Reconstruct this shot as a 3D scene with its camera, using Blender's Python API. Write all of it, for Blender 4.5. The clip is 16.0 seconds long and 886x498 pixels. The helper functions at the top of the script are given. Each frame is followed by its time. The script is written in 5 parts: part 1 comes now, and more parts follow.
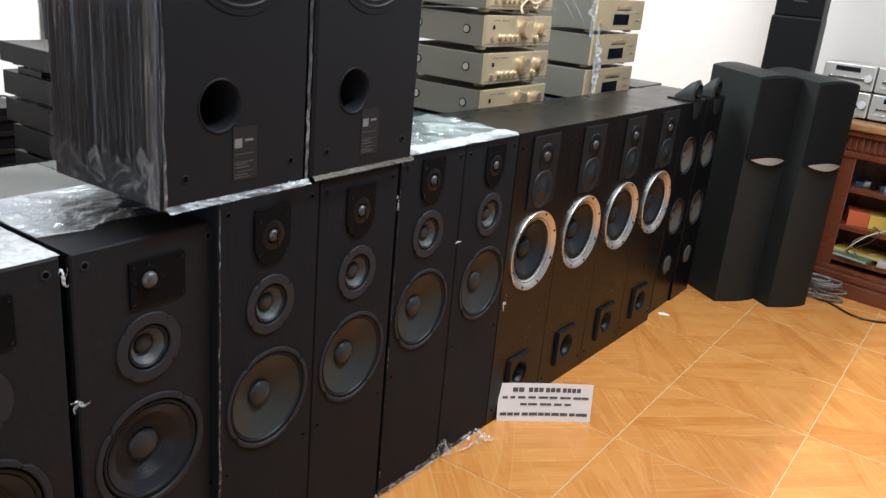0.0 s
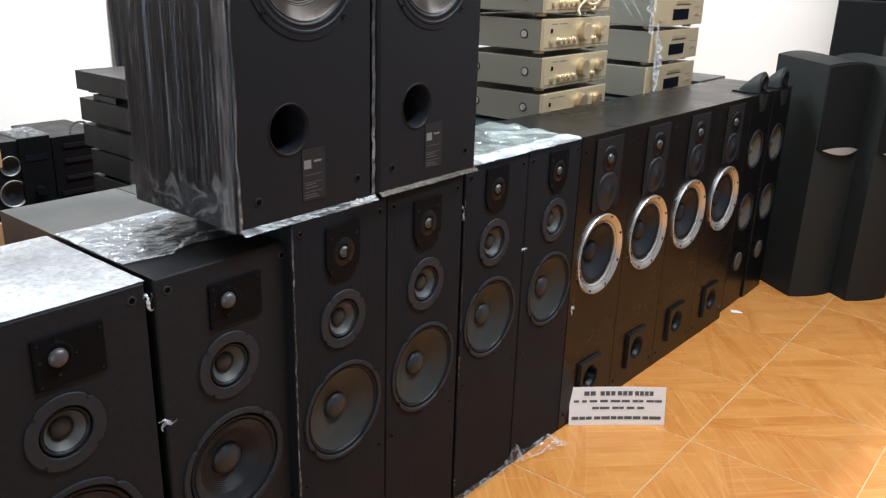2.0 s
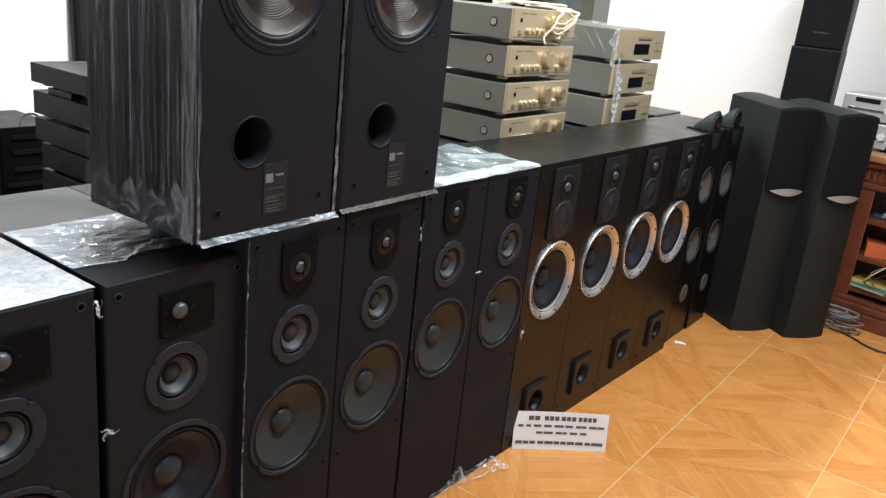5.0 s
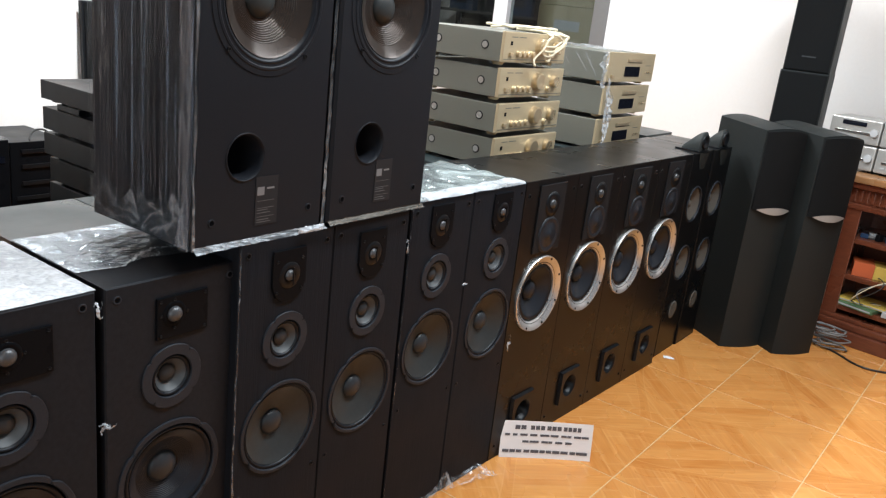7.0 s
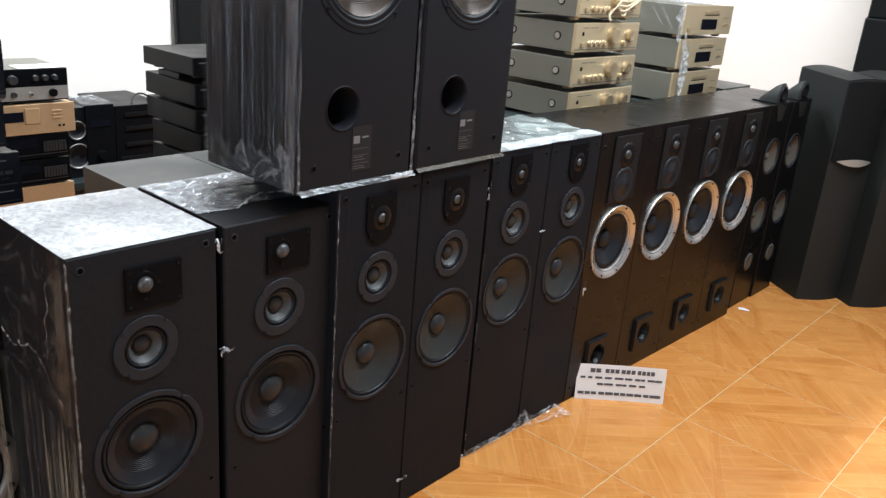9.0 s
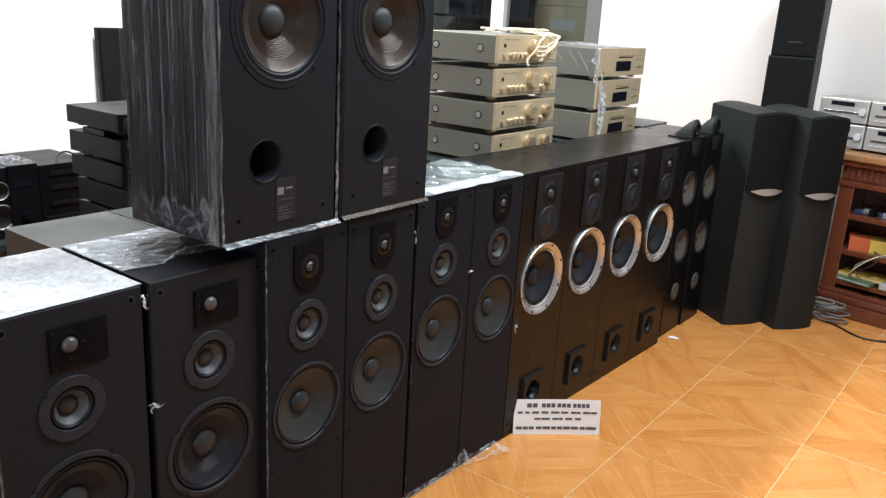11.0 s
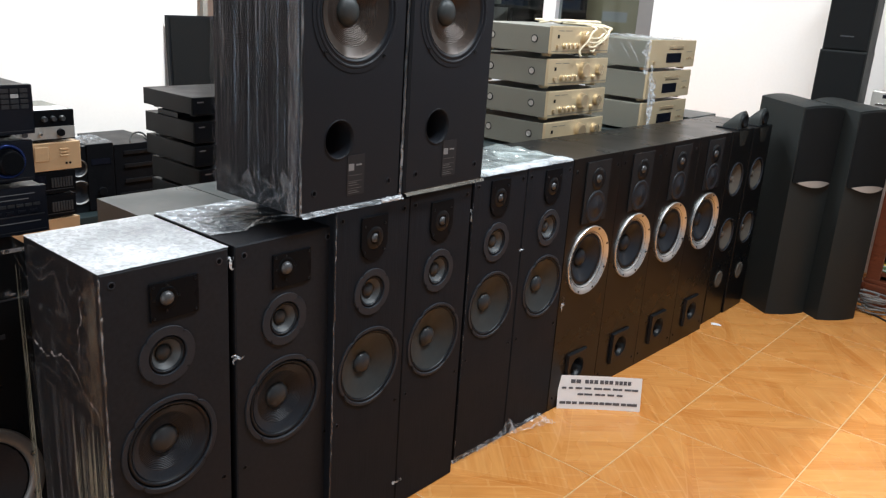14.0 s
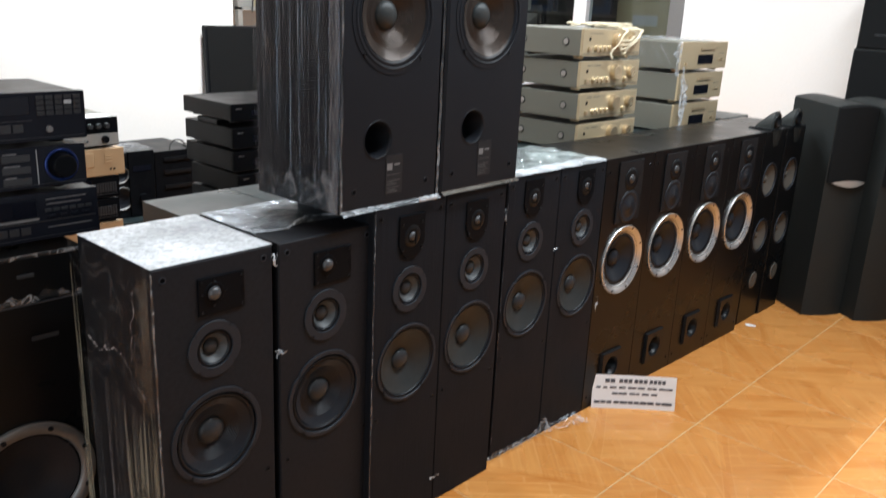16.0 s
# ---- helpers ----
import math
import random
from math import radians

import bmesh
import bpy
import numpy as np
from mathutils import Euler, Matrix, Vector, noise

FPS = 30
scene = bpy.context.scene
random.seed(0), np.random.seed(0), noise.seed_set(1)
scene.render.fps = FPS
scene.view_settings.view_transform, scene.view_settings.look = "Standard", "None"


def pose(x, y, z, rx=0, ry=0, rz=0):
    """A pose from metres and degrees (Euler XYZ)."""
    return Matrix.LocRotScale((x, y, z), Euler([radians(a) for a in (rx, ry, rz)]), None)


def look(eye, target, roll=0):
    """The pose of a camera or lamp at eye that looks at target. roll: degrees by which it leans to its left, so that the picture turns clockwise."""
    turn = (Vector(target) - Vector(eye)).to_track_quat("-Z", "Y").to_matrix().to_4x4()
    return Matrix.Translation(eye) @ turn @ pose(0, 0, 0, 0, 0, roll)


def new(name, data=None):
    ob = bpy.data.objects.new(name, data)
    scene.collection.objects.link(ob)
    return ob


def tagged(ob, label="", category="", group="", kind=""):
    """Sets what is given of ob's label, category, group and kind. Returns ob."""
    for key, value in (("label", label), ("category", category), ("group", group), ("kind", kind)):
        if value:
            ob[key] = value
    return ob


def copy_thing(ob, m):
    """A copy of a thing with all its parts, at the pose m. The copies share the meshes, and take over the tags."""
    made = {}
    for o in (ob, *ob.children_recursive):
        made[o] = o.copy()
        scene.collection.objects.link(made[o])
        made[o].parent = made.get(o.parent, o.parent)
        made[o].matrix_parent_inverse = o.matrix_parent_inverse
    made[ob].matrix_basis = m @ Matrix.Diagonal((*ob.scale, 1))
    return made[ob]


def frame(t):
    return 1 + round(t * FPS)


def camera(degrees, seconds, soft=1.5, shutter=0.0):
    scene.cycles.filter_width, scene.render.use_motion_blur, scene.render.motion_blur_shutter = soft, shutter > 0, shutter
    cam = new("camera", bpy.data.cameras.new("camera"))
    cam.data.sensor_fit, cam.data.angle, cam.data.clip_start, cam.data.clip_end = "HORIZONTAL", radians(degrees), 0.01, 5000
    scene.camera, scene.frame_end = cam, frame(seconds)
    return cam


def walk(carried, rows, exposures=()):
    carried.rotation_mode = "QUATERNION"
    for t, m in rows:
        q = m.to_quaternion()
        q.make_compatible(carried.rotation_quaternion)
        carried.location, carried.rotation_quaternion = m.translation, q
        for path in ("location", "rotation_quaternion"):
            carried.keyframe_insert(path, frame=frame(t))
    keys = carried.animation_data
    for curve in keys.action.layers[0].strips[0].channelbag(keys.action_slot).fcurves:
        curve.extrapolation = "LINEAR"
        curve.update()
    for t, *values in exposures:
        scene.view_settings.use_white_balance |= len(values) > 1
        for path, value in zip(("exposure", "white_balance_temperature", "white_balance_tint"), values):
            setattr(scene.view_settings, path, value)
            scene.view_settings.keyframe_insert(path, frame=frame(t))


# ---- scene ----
cam = camera(57.1, 16.0, soft=1.25, shutter=0.45)
PATH = [
    (0, (0.061, 0.037, 1.421), (-1.0, 1.603, 0.771), 5.4),
    (0.5, (0.069, 0.018, 1.446), (-0.992, 1.601, 0.838), 4.4),
    (1, (0.086, 0.026, 1.448), (-1.024, 1.583, 0.861), 2.5),
    (1.5, (0.073, 0.026, 1.443), (-1.092, 1.527, 0.818), 1.7),
    (2, (0.057, 0.024, 1.446), (-1.126, 1.496, 0.789), 1.8),
    (2.5, (0.049, 0.022, 1.45), (-1.122, 1.514, 0.818), 1.8),
    (3, (0.051, 0.024, 1.456), (-1.081, 1.561, 0.856), 2.6),
    (3.5, (0.06, 0.021, 1.46), (-1.037, 1.589, 0.876), 3.6),
    (4, (0.059, 0.027, 1.453), (-1.025, 1.603, 0.869), 4.5),
    (4.2, (0.044, 0.016, 1.466), (-1.032, 1.593, 0.869), 5.4),
    (6.3, (0.065, 0.009, 1.458), (-1.038, 1.559, 0.839), 6.6),
    (6.5, (0.081, -0.006, 1.473), (-1.022, 1.551, 0.873), 6.8),
    (7, (0.145, -0.037, 1.484), (-0.973, 1.518, 0.908), 6.6),
    (7.5, (0.196, -0.08, 1.48), (-0.941, 1.443, 0.857), 6.2),
    (8, (0.208, -0.131, 1.472), (-1.004, 1.307, 0.793), 5.1),
    (8.5, (0.214, -0.16, 1.469), (-1.035, 1.236, 0.769), 4.9),
    (9, (0.223, -0.164, 1.48), (-1.007, 1.259, 0.803), 4.8),
    (9.5, (0.237, -0.162, 1.487), (-0.957, 1.307, 0.84), 4.0),
    (9.7, (0.233, -0.162, 1.488), (-0.944, 1.325, 0.853), 3.8),
    (11.8, (0.299, -0.181, 1.501), (-0.849, 1.361, 0.949), 3.4),
    (12, (0.287, -0.177, 1.496), (-0.891, 1.338, 0.931), 3.4),
    (12.5, (0.274, -0.182, 1.514), (-1.008, 1.256, 0.976), 3.3),
    (13, (0.286, -0.195, 1.517), (-1.017, 1.24, 1.022), 2.7),
    (13.5, (0.312, -0.233, 1.489), (-0.933, 1.214, 0.891), 3.1),
    (14, (0.357, -0.322, 1.503), (-0.869, 1.142, 0.907), 3.8),
    (14.5, (0.38, -0.367, 1.517), (-0.873, 1.101, 0.994), 3.8),
    (15, (0.389, -0.387, 1.529), (-0.869, 1.101, 1.082), 4.0),
    (15.5, (0.387, -0.382, 1.521), (-0.884, 1.091, 1.058), 3.6),
    (16, (0.378, -0.371, 1.489), (-0.906, 1.047, 0.908), 2.8),
]
walk(cam, [(t, look(eye, target, roll)) for t, eye, target, roll in PATH], exposures=[(0, 0.0), (9.5, 0.0), (12.5, 0.06), (14, -0.09), (16, -0.1)])

# ---- light ----
world = bpy.data.worlds.new("world")
scene.world = world
world.use_nodes = True
world.node_tree.nodes["Background"].inputs[0].default_value = (0.9, 0.95, 1.0, 1)
world.node_tree.nodes["Background"].inputs[1].default_value = 0.05


def area(name, eye, target, sx, sy, watts, colour):
    d = bpy.data.lights.new(name, "AREA")
    d.shape, d.size, d.size_y, d.energy, d.color = "RECTANGLE", sx, sy, watts, colour
    ob = new(name, d)
    ob.matrix_world = look(eye, target)
    return ob


area("tube_light_front", (-0.25, 2.35, 3.0), (-0.25, 2.351, 0), 0.25, 3.0, 132, (0.83, 0.93, 1.0))
area("tube_light_rear", (-2.75, 2.5, 3.0), (-2.75, 2.501, 0), 0.25, 2.9, 198, (0.89, 0.96, 1.0))
# added cool fill from the unseen south side, lifts the side faces
area("south_fill_light", (0.3, -2.62, 1.25), (-0.2, 1.0, 0.9), 2.4, 2.3, 46, (0.80, 0.92, 1.0))

# ---- materials ----


def mat(name, base, rough=0.5, metal=0.0, spec=0.5, grain=0.0, scale=30.0, stretch=(1, 1, 1), bump=0.0, coat=0.0, wear=0.0):
    """Principled surface with two scales of variation: fine grain and broad wear."""
    m = bpy.data.materials.new(name)
    m.use_nodes = True
    n, l = m.node_tree.nodes, m.node_tree.links
    p = n["Principled BSDF"]
    p.inputs["Base Color"].default_value = (*base, 1)
    p.inputs["Roughness"].default_value = rough
    p.inputs["Metallic"].default_value = metal
    p.inputs["Specular IOR Level"].default_value = spec
    p.inputs["Coat Weight"].default_value = coat
    if grain or bump or wear:
        tc, mp = n.new("ShaderNodeTexCoord"), n.new("ShaderNodeMapping")
        mp.inputs["Scale"].default_value = stretch
        l.new(tc.outputs["Object"], mp.inputs["Vector"])
        fine = n.new("ShaderNodeTexNoise")
        fine.inputs["Scale"].default_value, fine.inputs["Detail"].default_value = scale, 6
        l.new(mp.outputs[0], fine.inputs["Vector"])
        broad = n.new("ShaderNodeTexNoise")
        broad.inputs["Scale"].default_value, broad.inputs["Detail"].default_value = 5.0, 4
        l.new(tc.outputs["Object"], broad.inputs["Vector"])
        if grain:
            mix = n.new("ShaderNodeMix")
            mix.data_type = "RGBA"
            mix.inputs[6].default_value = (*[c * (1 - grain) for c in base], 1)
            mix.inputs[7].default_value = (*[min(1, c * (1 + grain)) for c in base], 1)
            l.new(fine.outputs["Fac"], mix.inputs[0])
            l.new(mix.outputs[2], p.inputs["Base Color"])
        if wear:
            r = n.new("ShaderNodeMapRange")
            r.inputs["From Min"].default_value, r.inputs["From Max"].default_value = 0.3, 0.7
            r.inputs["To Min"].default_value, r.inputs["To Max"].default_value = max(0.03, rough - wear), min(1, rough + wear)
            l.new(broad.outputs["Fac"], r.inputs["Value"])
            l.new(r.outputs[0], p.inputs["Roughness"])
        if bump:
            b = n.new("ShaderNodeBump")
            b.inputs["Strength"].default_value, b.inputs["Distance"].default_value = bump, 0.002
            l.new(fine.outputs["Fac"], b.inputs["Height"])
            l.new(b.outputs[0], p.inputs["Normal"])
    return m


def film_mat(name, low, high, streak=(1, 1, 1), scale=14.0, rough=0.14, white=0.75, lo=0.52, hi=0.7, sheen=0.09, bump=0.012, twist=1.0, ridge=0.0, tint=(0.97, 1.02, 1.08)):
    """Crumpled clear stretch film: clear and glossy where it lies smooth, milky where it folds."""
    m = bpy.data.materials.new(name)
    m.use_nodes = True
    n, l = m.node_tree.nodes, m.node_tree.links
    p = n["Principled BSDF"]
    p.inputs["Base Color"].default_value = (*[white * c for c in tint], 1)
    p.inputs["Roughness"].default_value = rough + 0.1
    tc, mp = n.new("ShaderNodeTexCoord"), n.new("ShaderNodeMapping")
    mp.inputs["Scale"].default_value = streak
    l.new(tc.outputs["Object"], mp.inputs["Vector"])
    a = n.new("ShaderNodeTexNoise")
    a.inputs["Scale"].default_value, a.inputs["Detail"].default_value, a.inputs["Distortion"].default_value = scale, 6, twist
    l.new(mp.outputs[0], a.inputs["Vector"])
    big = n.new("ShaderNodeTexNoise")
    big.inputs["Scale"].default_value, big.inputs["Detail"].default_value = 4.0, 3
    l.new(tc.outputs["Object"], big.inputs["Vector"])
    r = n.new("ShaderNodeMapRange")
    r.inputs["From Min"].default_value, r.inputs["From Max"].default_value = lo, hi
    r.inputs["To Min"].default_value, r.inputs["To Max"].default_value = low, high
    crest = a.outputs["Fac"]
    if ridge:
        off, size, inv = n.new("ShaderNodeMath"), n.new("ShaderNodeMath"), n.new("ShaderNodeMapRange")
        off.operation, off.inputs[1].default_value = "SUBTRACT", 0.5
        size.operation = "ABSOLUTE"
        inv.inputs["From Min"].default_value, inv.inputs["From Max"].default_value = 0.0, ridge
        inv.inputs["To Min"].default_value, inv.inputs["To Max"].default_value = 1.0, 0.0
        l.new(crest, off.inputs[0])
        l.new(off.outputs[0], size.inputs[0])
        l.new(size.outputs[0], inv.inputs["Value"])
        crest = inv.outputs[0]
    l.new(crest, r.inputs["Value"])
    k = n.new("ShaderNodeMath")
    k.operation = "MULTIPLY"
    r2 = n.new("ShaderNodeMapRange")
    r2.inputs["From Min"].default_value, r2.inputs["From Max"].default_value = 0.35, 0.6
    r2.inputs["To Min"].default_value, r2.inputs["To Max"].default_value = 0.35, 1.0
    l.new(big.outputs["Fac"], r2.inputs["Value"])
    l.new(r.outputs[0], k.inputs[0])
    l.new(r2.outputs[0], k.inputs[1])
    b = n.new("ShaderNodeBump")
    b.inputs["Strength"].default_value, b.inputs["Distance"].default_value = 0.9, bump
    l.new(crest, b.inputs["Height"])
    l.new(b.outputs[0], p.inputs["Normal"])
    clear, gloss = n.new("ShaderNodeBsdfTransparent"), n.new("ShaderNodeBsdfGlossy")
    gloss.inputs["Roughness"].default_value = rough
    gloss.inputs["Color"].default_value = (*[min(1.0, 0.8 * c) for c in tint], 1)
    l.new(b.outputs[0], gloss.inputs["Normal"])
    m1, m2 = n.new("ShaderNodeMixShader"), n.new("ShaderNodeMixShader")
    m1.inputs[0].default_value = sheen
    l.new(clear.outputs[0], m1.inputs[1])
    l.new(gloss.outputs[0], m1.inputs[2])
    l.new(k.outputs[0], m2.inputs[0])
    l.new(m1.outputs[0], m2.inputs[1])
    l.new(p.outputs[0], m2.inputs[2])
    l.new(m2.outputs[0], n["Material Output"].inputs["Surface"])
    return m


def tile_mat():
    """Glazed ochre floor tile printed with diagonal wood strips; each tile varies by its random number."""
    m = bpy.data.materials.new("ochre_tile_glaze")
    m.use_nodes = True
    n, l = m.node_tree.nodes, m.node_tree.links
    p = n["Principled BSDF"]
    tc = n.new("ShaderNodeTexCoord")
    info = n.new("ShaderNodeObjectInfo")
    sep = n.new("ShaderNodeSeparateXYZ")
    l.new(tc.outputs["Object"], sep.inputs[0])

    def math(op, a, b=None, c=None):
        k = n.new("ShaderNodeMath")
        k.operation = op
        for i, v in enumerate((a, b, c)):
            if v is None:
                continue
            if isinstance(v, (int, float)):
                k.inputs[i].default_value = v
            else:
                l.new(v, k.inputs[i])
        return k.outputs[0]

    # two families of strips, at plus and minus 45 degrees, swapped in patches
    u = math("ADD", sep.outputs[0], sep.outputs[1])
    v = math("SUBTRACT", sep.outputs[0], sep.outputs[1])
    wave = math("MULTIPLY", math("SINE", math("MULTIPLY", u, 11.0)), 0.045)
    side = math("ADD", math("ADD", sep.outputs[0], math("MULTIPLY", sep.outputs[1], 0.35)), wave)
    patch = math("GREATER_THAN", side, 0.02)
    dist = math("ABSOLUTE", math("SUBTRACT", side, 0.02))
    band = math("LESS_THAN", dist, 0.028)
    rim = math("MULTIPLY", math("LESS_THAN", dist, 0.034), math("SUBTRACT", 1.0, math("LESS_THAN", dist, 0.027)))
    across = math("ADD", math("MULTIPLY", u, patch), math("MULTIPLY", v, math("SUBTRACT", 1.0, patch)))
    along = math("ADD", math("MULTIPLY", v, patch), math("MULTIPLY", u, math("SUBTRACT", 1.0, patch)))
    cell = math("FRACT", math("MULTIPLY", across, 11.0))
    strip = math("FLOOR", math("MULTIPLY", across, 11.0))
    butt = math("FRACT", math("ADD", math("MULTIPLY", along, 2.6), math("MULTIPLY", math("SINE", math("MULTIPLY", strip, 12.9)), 7.0)))
    edge = math("MAXIMUM", math("LESS_THAN", cell, 0.11), math("LESS_THAN", butt, 0.03))
    edge = math("MAXIMUM", math("MULTIPLY", edge, math("SUBTRACT", 1.0, band)), rim)
    comb = n.new("ShaderNodeCombineXYZ")
    l.new(strip, comb.inputs[0])
    l.new(patch, comb.inputs[1])
    l.new(math("MULTIPLY", info.outputs["Random"], 40.0), comb.inputs[2])
    wn = n.new("ShaderNodeTexWhiteNoise")
    l.new(comb.outputs[0], wn.inputs["Vector"])
    grain = n.new("ShaderNodeCombineXYZ")
    l.new(math("MULTIPLY", across, 60.0), grain.inputs[0])
    l.new(math("MULTIPLY", along, 5.0), grain.inputs[1])
    l.new(math("MULTIPLY", info.outputs["Random"], 90.0), grain.inputs[2])
    gn = n.new("ShaderNodeTexNoise")
    gn.inputs["Scale"].default_value, gn.inputs["Detail"].default_value = 1.0, 5
    l.new(grain.outputs[0], gn.inputs["Vector"])
    broad = n.new("ShaderNodeTexNoise")
    broad.inputs["Scale"].default_value = 4.0
    l.new(tc.outputs["Object"], broad.inputs["Vector"])
    tone = math("ADD", math("MULTIPLY", wn.outputs["Value"], 0.22), math("ADD", math("MULTIPLY", gn.outputs["Fac"], 0.60), math("MULTIPLY", broad.outputs["Fac"], 0.28)))
    tone = math("SUBTRACT", tone, math("ADD", 0.05, math("MULTIPLY", band, 0.06)))
    ramp = n.new("ShaderNodeValToRGB")
    ramp.color_ramp.elements[0].position, ramp.color_ramp.elements[0].color = 0.25, (0.50, 0.176, 0.036, 1)
    ramp.color_ramp.elements[1].position, ramp.color_ramp.elements[1].color = 0.8, (0.70, 0.325, 0.095, 1)
    l.new(tone, ramp.inputs[0])
    mix = n.new("ShaderNodeMix")
    mix.data_type = "RGBA"
    mix.inputs[7].default_value = (0.76, 0.43, 0.17, 1)
    l.new(math("MULTIPLY", edge, 0.20), mix.inputs[0])
    l.new(ramp.outputs[0], mix.inputs[6])
    l.new(mix.outputs[2], p.inputs["Base Color"])
    l.new(math("ADD", 0.16, math("MULTIPLY", broad.outputs["Fac"], 0.22)), p.inputs["Roughness"])
    b = n.new("ShaderNodeBump")
    b.inputs["Strength"].default_value, b.inputs["Distance"].default_value = 0.12, 0.001
    l.new(gn.outputs["Fac"], b.inputs["Height"])
    l.new(b.outputs[0], p.inputs["Normal"])
    return m


M_WALL = mat("white_wall_paint", (0.75, 0.72, 0.695), 0.75, grain=0.03, scale=60, bump=0.12, wear=0.1)
# dark cool colour for the unseen east wall, dims and cools reflections
M_WALLDIM = mat("unseen_wall_cool_grey", (0.20, 0.225, 0.26), 0.7, grain=0.05, scale=60, bump=0.12, wear=0.1)
M_CEIL = mat("white_ceiling_paint", (0.82, 0.82, 0.81), 0.8, grain=0.03, scale=40, bump=0.1)
M_GROUT = mat("pale_grout", (0.58, 0.39, 0.19), 0.75, grain=0.25, scale=60, bump=0.3)
M_TILE = tile_mat()
M_SATIN = mat("black_brown_vinyl", (0.0136, 0.0150, 0.0186), 0.5, grain=0.35, scale=90, bump=0.06, wear=0.08, spec=0.10)
M_ASH = mat("black_ash_vinyl", (0.0112, 0.0129, 0.0168), 0.5, grain=0.6, scale=60, stretch=(1, 6, 0.12), bump=0.25, wear=0.08, spec=0.06)
M_GLOSS = mat("black_lacquered_board", (0.0046, 0.0047, 0.0052), 0.30, grain=0.2, scale=160, bump=0.012, wear=0.04, spec=0.20)
M_GREYBOARD = mat("dark_grey_board", (0.019, 0.028, 0.030), 0.34, grain=0.25, scale=80, bump=0.04, wear=0.08, spec=0.40)
M_TALL = mat("charcoal_textured_vinyl", (0.0155, 0.0180, 0.0180), 0.55, grain=0.3, scale=260, bump=0.25, wear=0.06, spec=0.22)
M_PLASTIC = mat("black_moulded_plastic", (0.0058, 0.0068, 0.0085), 0.34, grain=0.2, scale=120, bump=0.08, wear=0.08, spec=0.18)
M_FRAME = mat("dark_grey_driver_frame", (0.0185, 0.0215, 0.028), 0.5, grain=0.2, scale=200, bump=0.1, wear=0.06, spec=0.2)
M_PANEL = mat("charcoal_panel_plastic", (0.0118, 0.0120, 0.0136), 0.5, grain=0.15, scale=150, bump=0.08, wear=0.06, spec=0.14)
M_HOLE = mat("dark_hole", (0.004, 0.004, 0.0045), 0.9, spec=0.0)
M_PATCH = mat("grey_print", (0.16, 0.16, 0.165), 0.5)
M_RUBBER = mat("black_rubber", (0.0083, 0.0102, 0.0138), 0.4, grain=0.15, scale=150, bump=0.06, spec=0.2)
M_CONE = mat("black_paper_cone", (0.0145, 0.0170, 0.0220), 0.36, grain=0.3, scale=180, bump=0.2, wear=0.06, spec=0.22)
M_CONEGREY = mat("grey_coated_cone", (0.0275, 0.0308, 0.0318), 0.45, grain=0.22, scale=90, bump=0.12, wear=0.08, spec=0.25)
M_CONEPALE = mat("pale_mid_cone", (0.048, 0.053, 0.057), 0.5, grain=0.15, scale=90, bump=0.1)
M_CONECOPPER = mat("smoked_copper_polymer_cone", (0.052, 0.042, 0.037), 0.29, metal=0.55, grain=0.15, scale=90, bump=0.03, wear=0.05, spec=0.15)
_p = M_CONECOPPER.node_tree.nodes["Principled BSDF"]
_t = M_CONECOPPER.node_tree.nodes.new("ShaderNodeTangent")  # fine turned grooves run round the cone
_t.direction_type, _t.axis = "RADIAL", "X"
M_CONECOPPER.node_tree.links.new(_t.outputs[0], _p.inputs["Tangent"])
_p.inputs["Anisotropic"].default_value, _p.inputs["Anisotropic Rotation"].default_value = 0.8, 0.25
M_MONITOR = mat("smooth_black_paint", (0.0098, 0.0110, 0.0144), 0.5, grain=0.12, scale=240, bump=0.06, wear=0.06, spec=0.15)
M_LABEL = mat("dark_label_print", (0.017, 0.0175, 0.020), 0.5, spec=0.2)
M_PRINT = mat("dim_grey_print", (0.075, 0.076, 0.08), 0.5)
M_DOME = mat("grey_metal_dome", (0.066, 0.068, 0.073), 0.36, metal=0.25, grain=0.1, scale=120)
M_CAP = mat("grey_dust_cap", (0.024, 0.0265, 0.030), 0.38, grain=0.15, scale=120, wear=0.06, spec=0.3)
M_DOMEDIM = mat("dark_metal_dome", (0.05, 0.051, 0.054), 0.3, metal=0.3, grain=0.1, scale=120)
M_CREAM = mat("cream_woven_cone", (0.085, 0.078, 0.068), 0.6, grain=0.12, scale=300, bump=0.2, spec=0.2)
M_RING = mat("cast_aluminium_ring", (0.60, 0.60, 0.60), 0.30, metal=0.82, grain=0.12, scale=60, bump=0.05, wear=0.08)
M_DULLRING = mat("dull_grey_metal_ring", (0.20, 0.20, 0.20), 0.45, metal=0.6, grain=0.12, scale=60, wear=0.1)
M_SILVER = mat("silver_painted_plastic", (0.44, 0.43, 0.41), 0.34, metal=0.5, grain=0.06, scale=80, wear=0.06)
M_CHROME = mat("bright_metal", (0.62, 0.61, 0.6), 0.22, metal=0.95, wear=0.06)
M_GOLD = mat("champagne_brushed_aluminium", (0.48, 0.388, 0.25), 0.38, metal=0.35, grain=0.08, scale=50, stretch=(1, 0.3, 14), bump=0.03, wear=0.06)
M_GOLDKNOB = mat("champagne_knob_metal", (0.66, 0.53, 0.35), 0.30, metal=0.8, wear=0.05)
M_AMPCASE = mat("grey_green_enamelled_steel", (0.147, 0.149, 0.126), 0.42, metal=0.2, grain=0.08, scale=220, bump=0.06, wear=0.08)
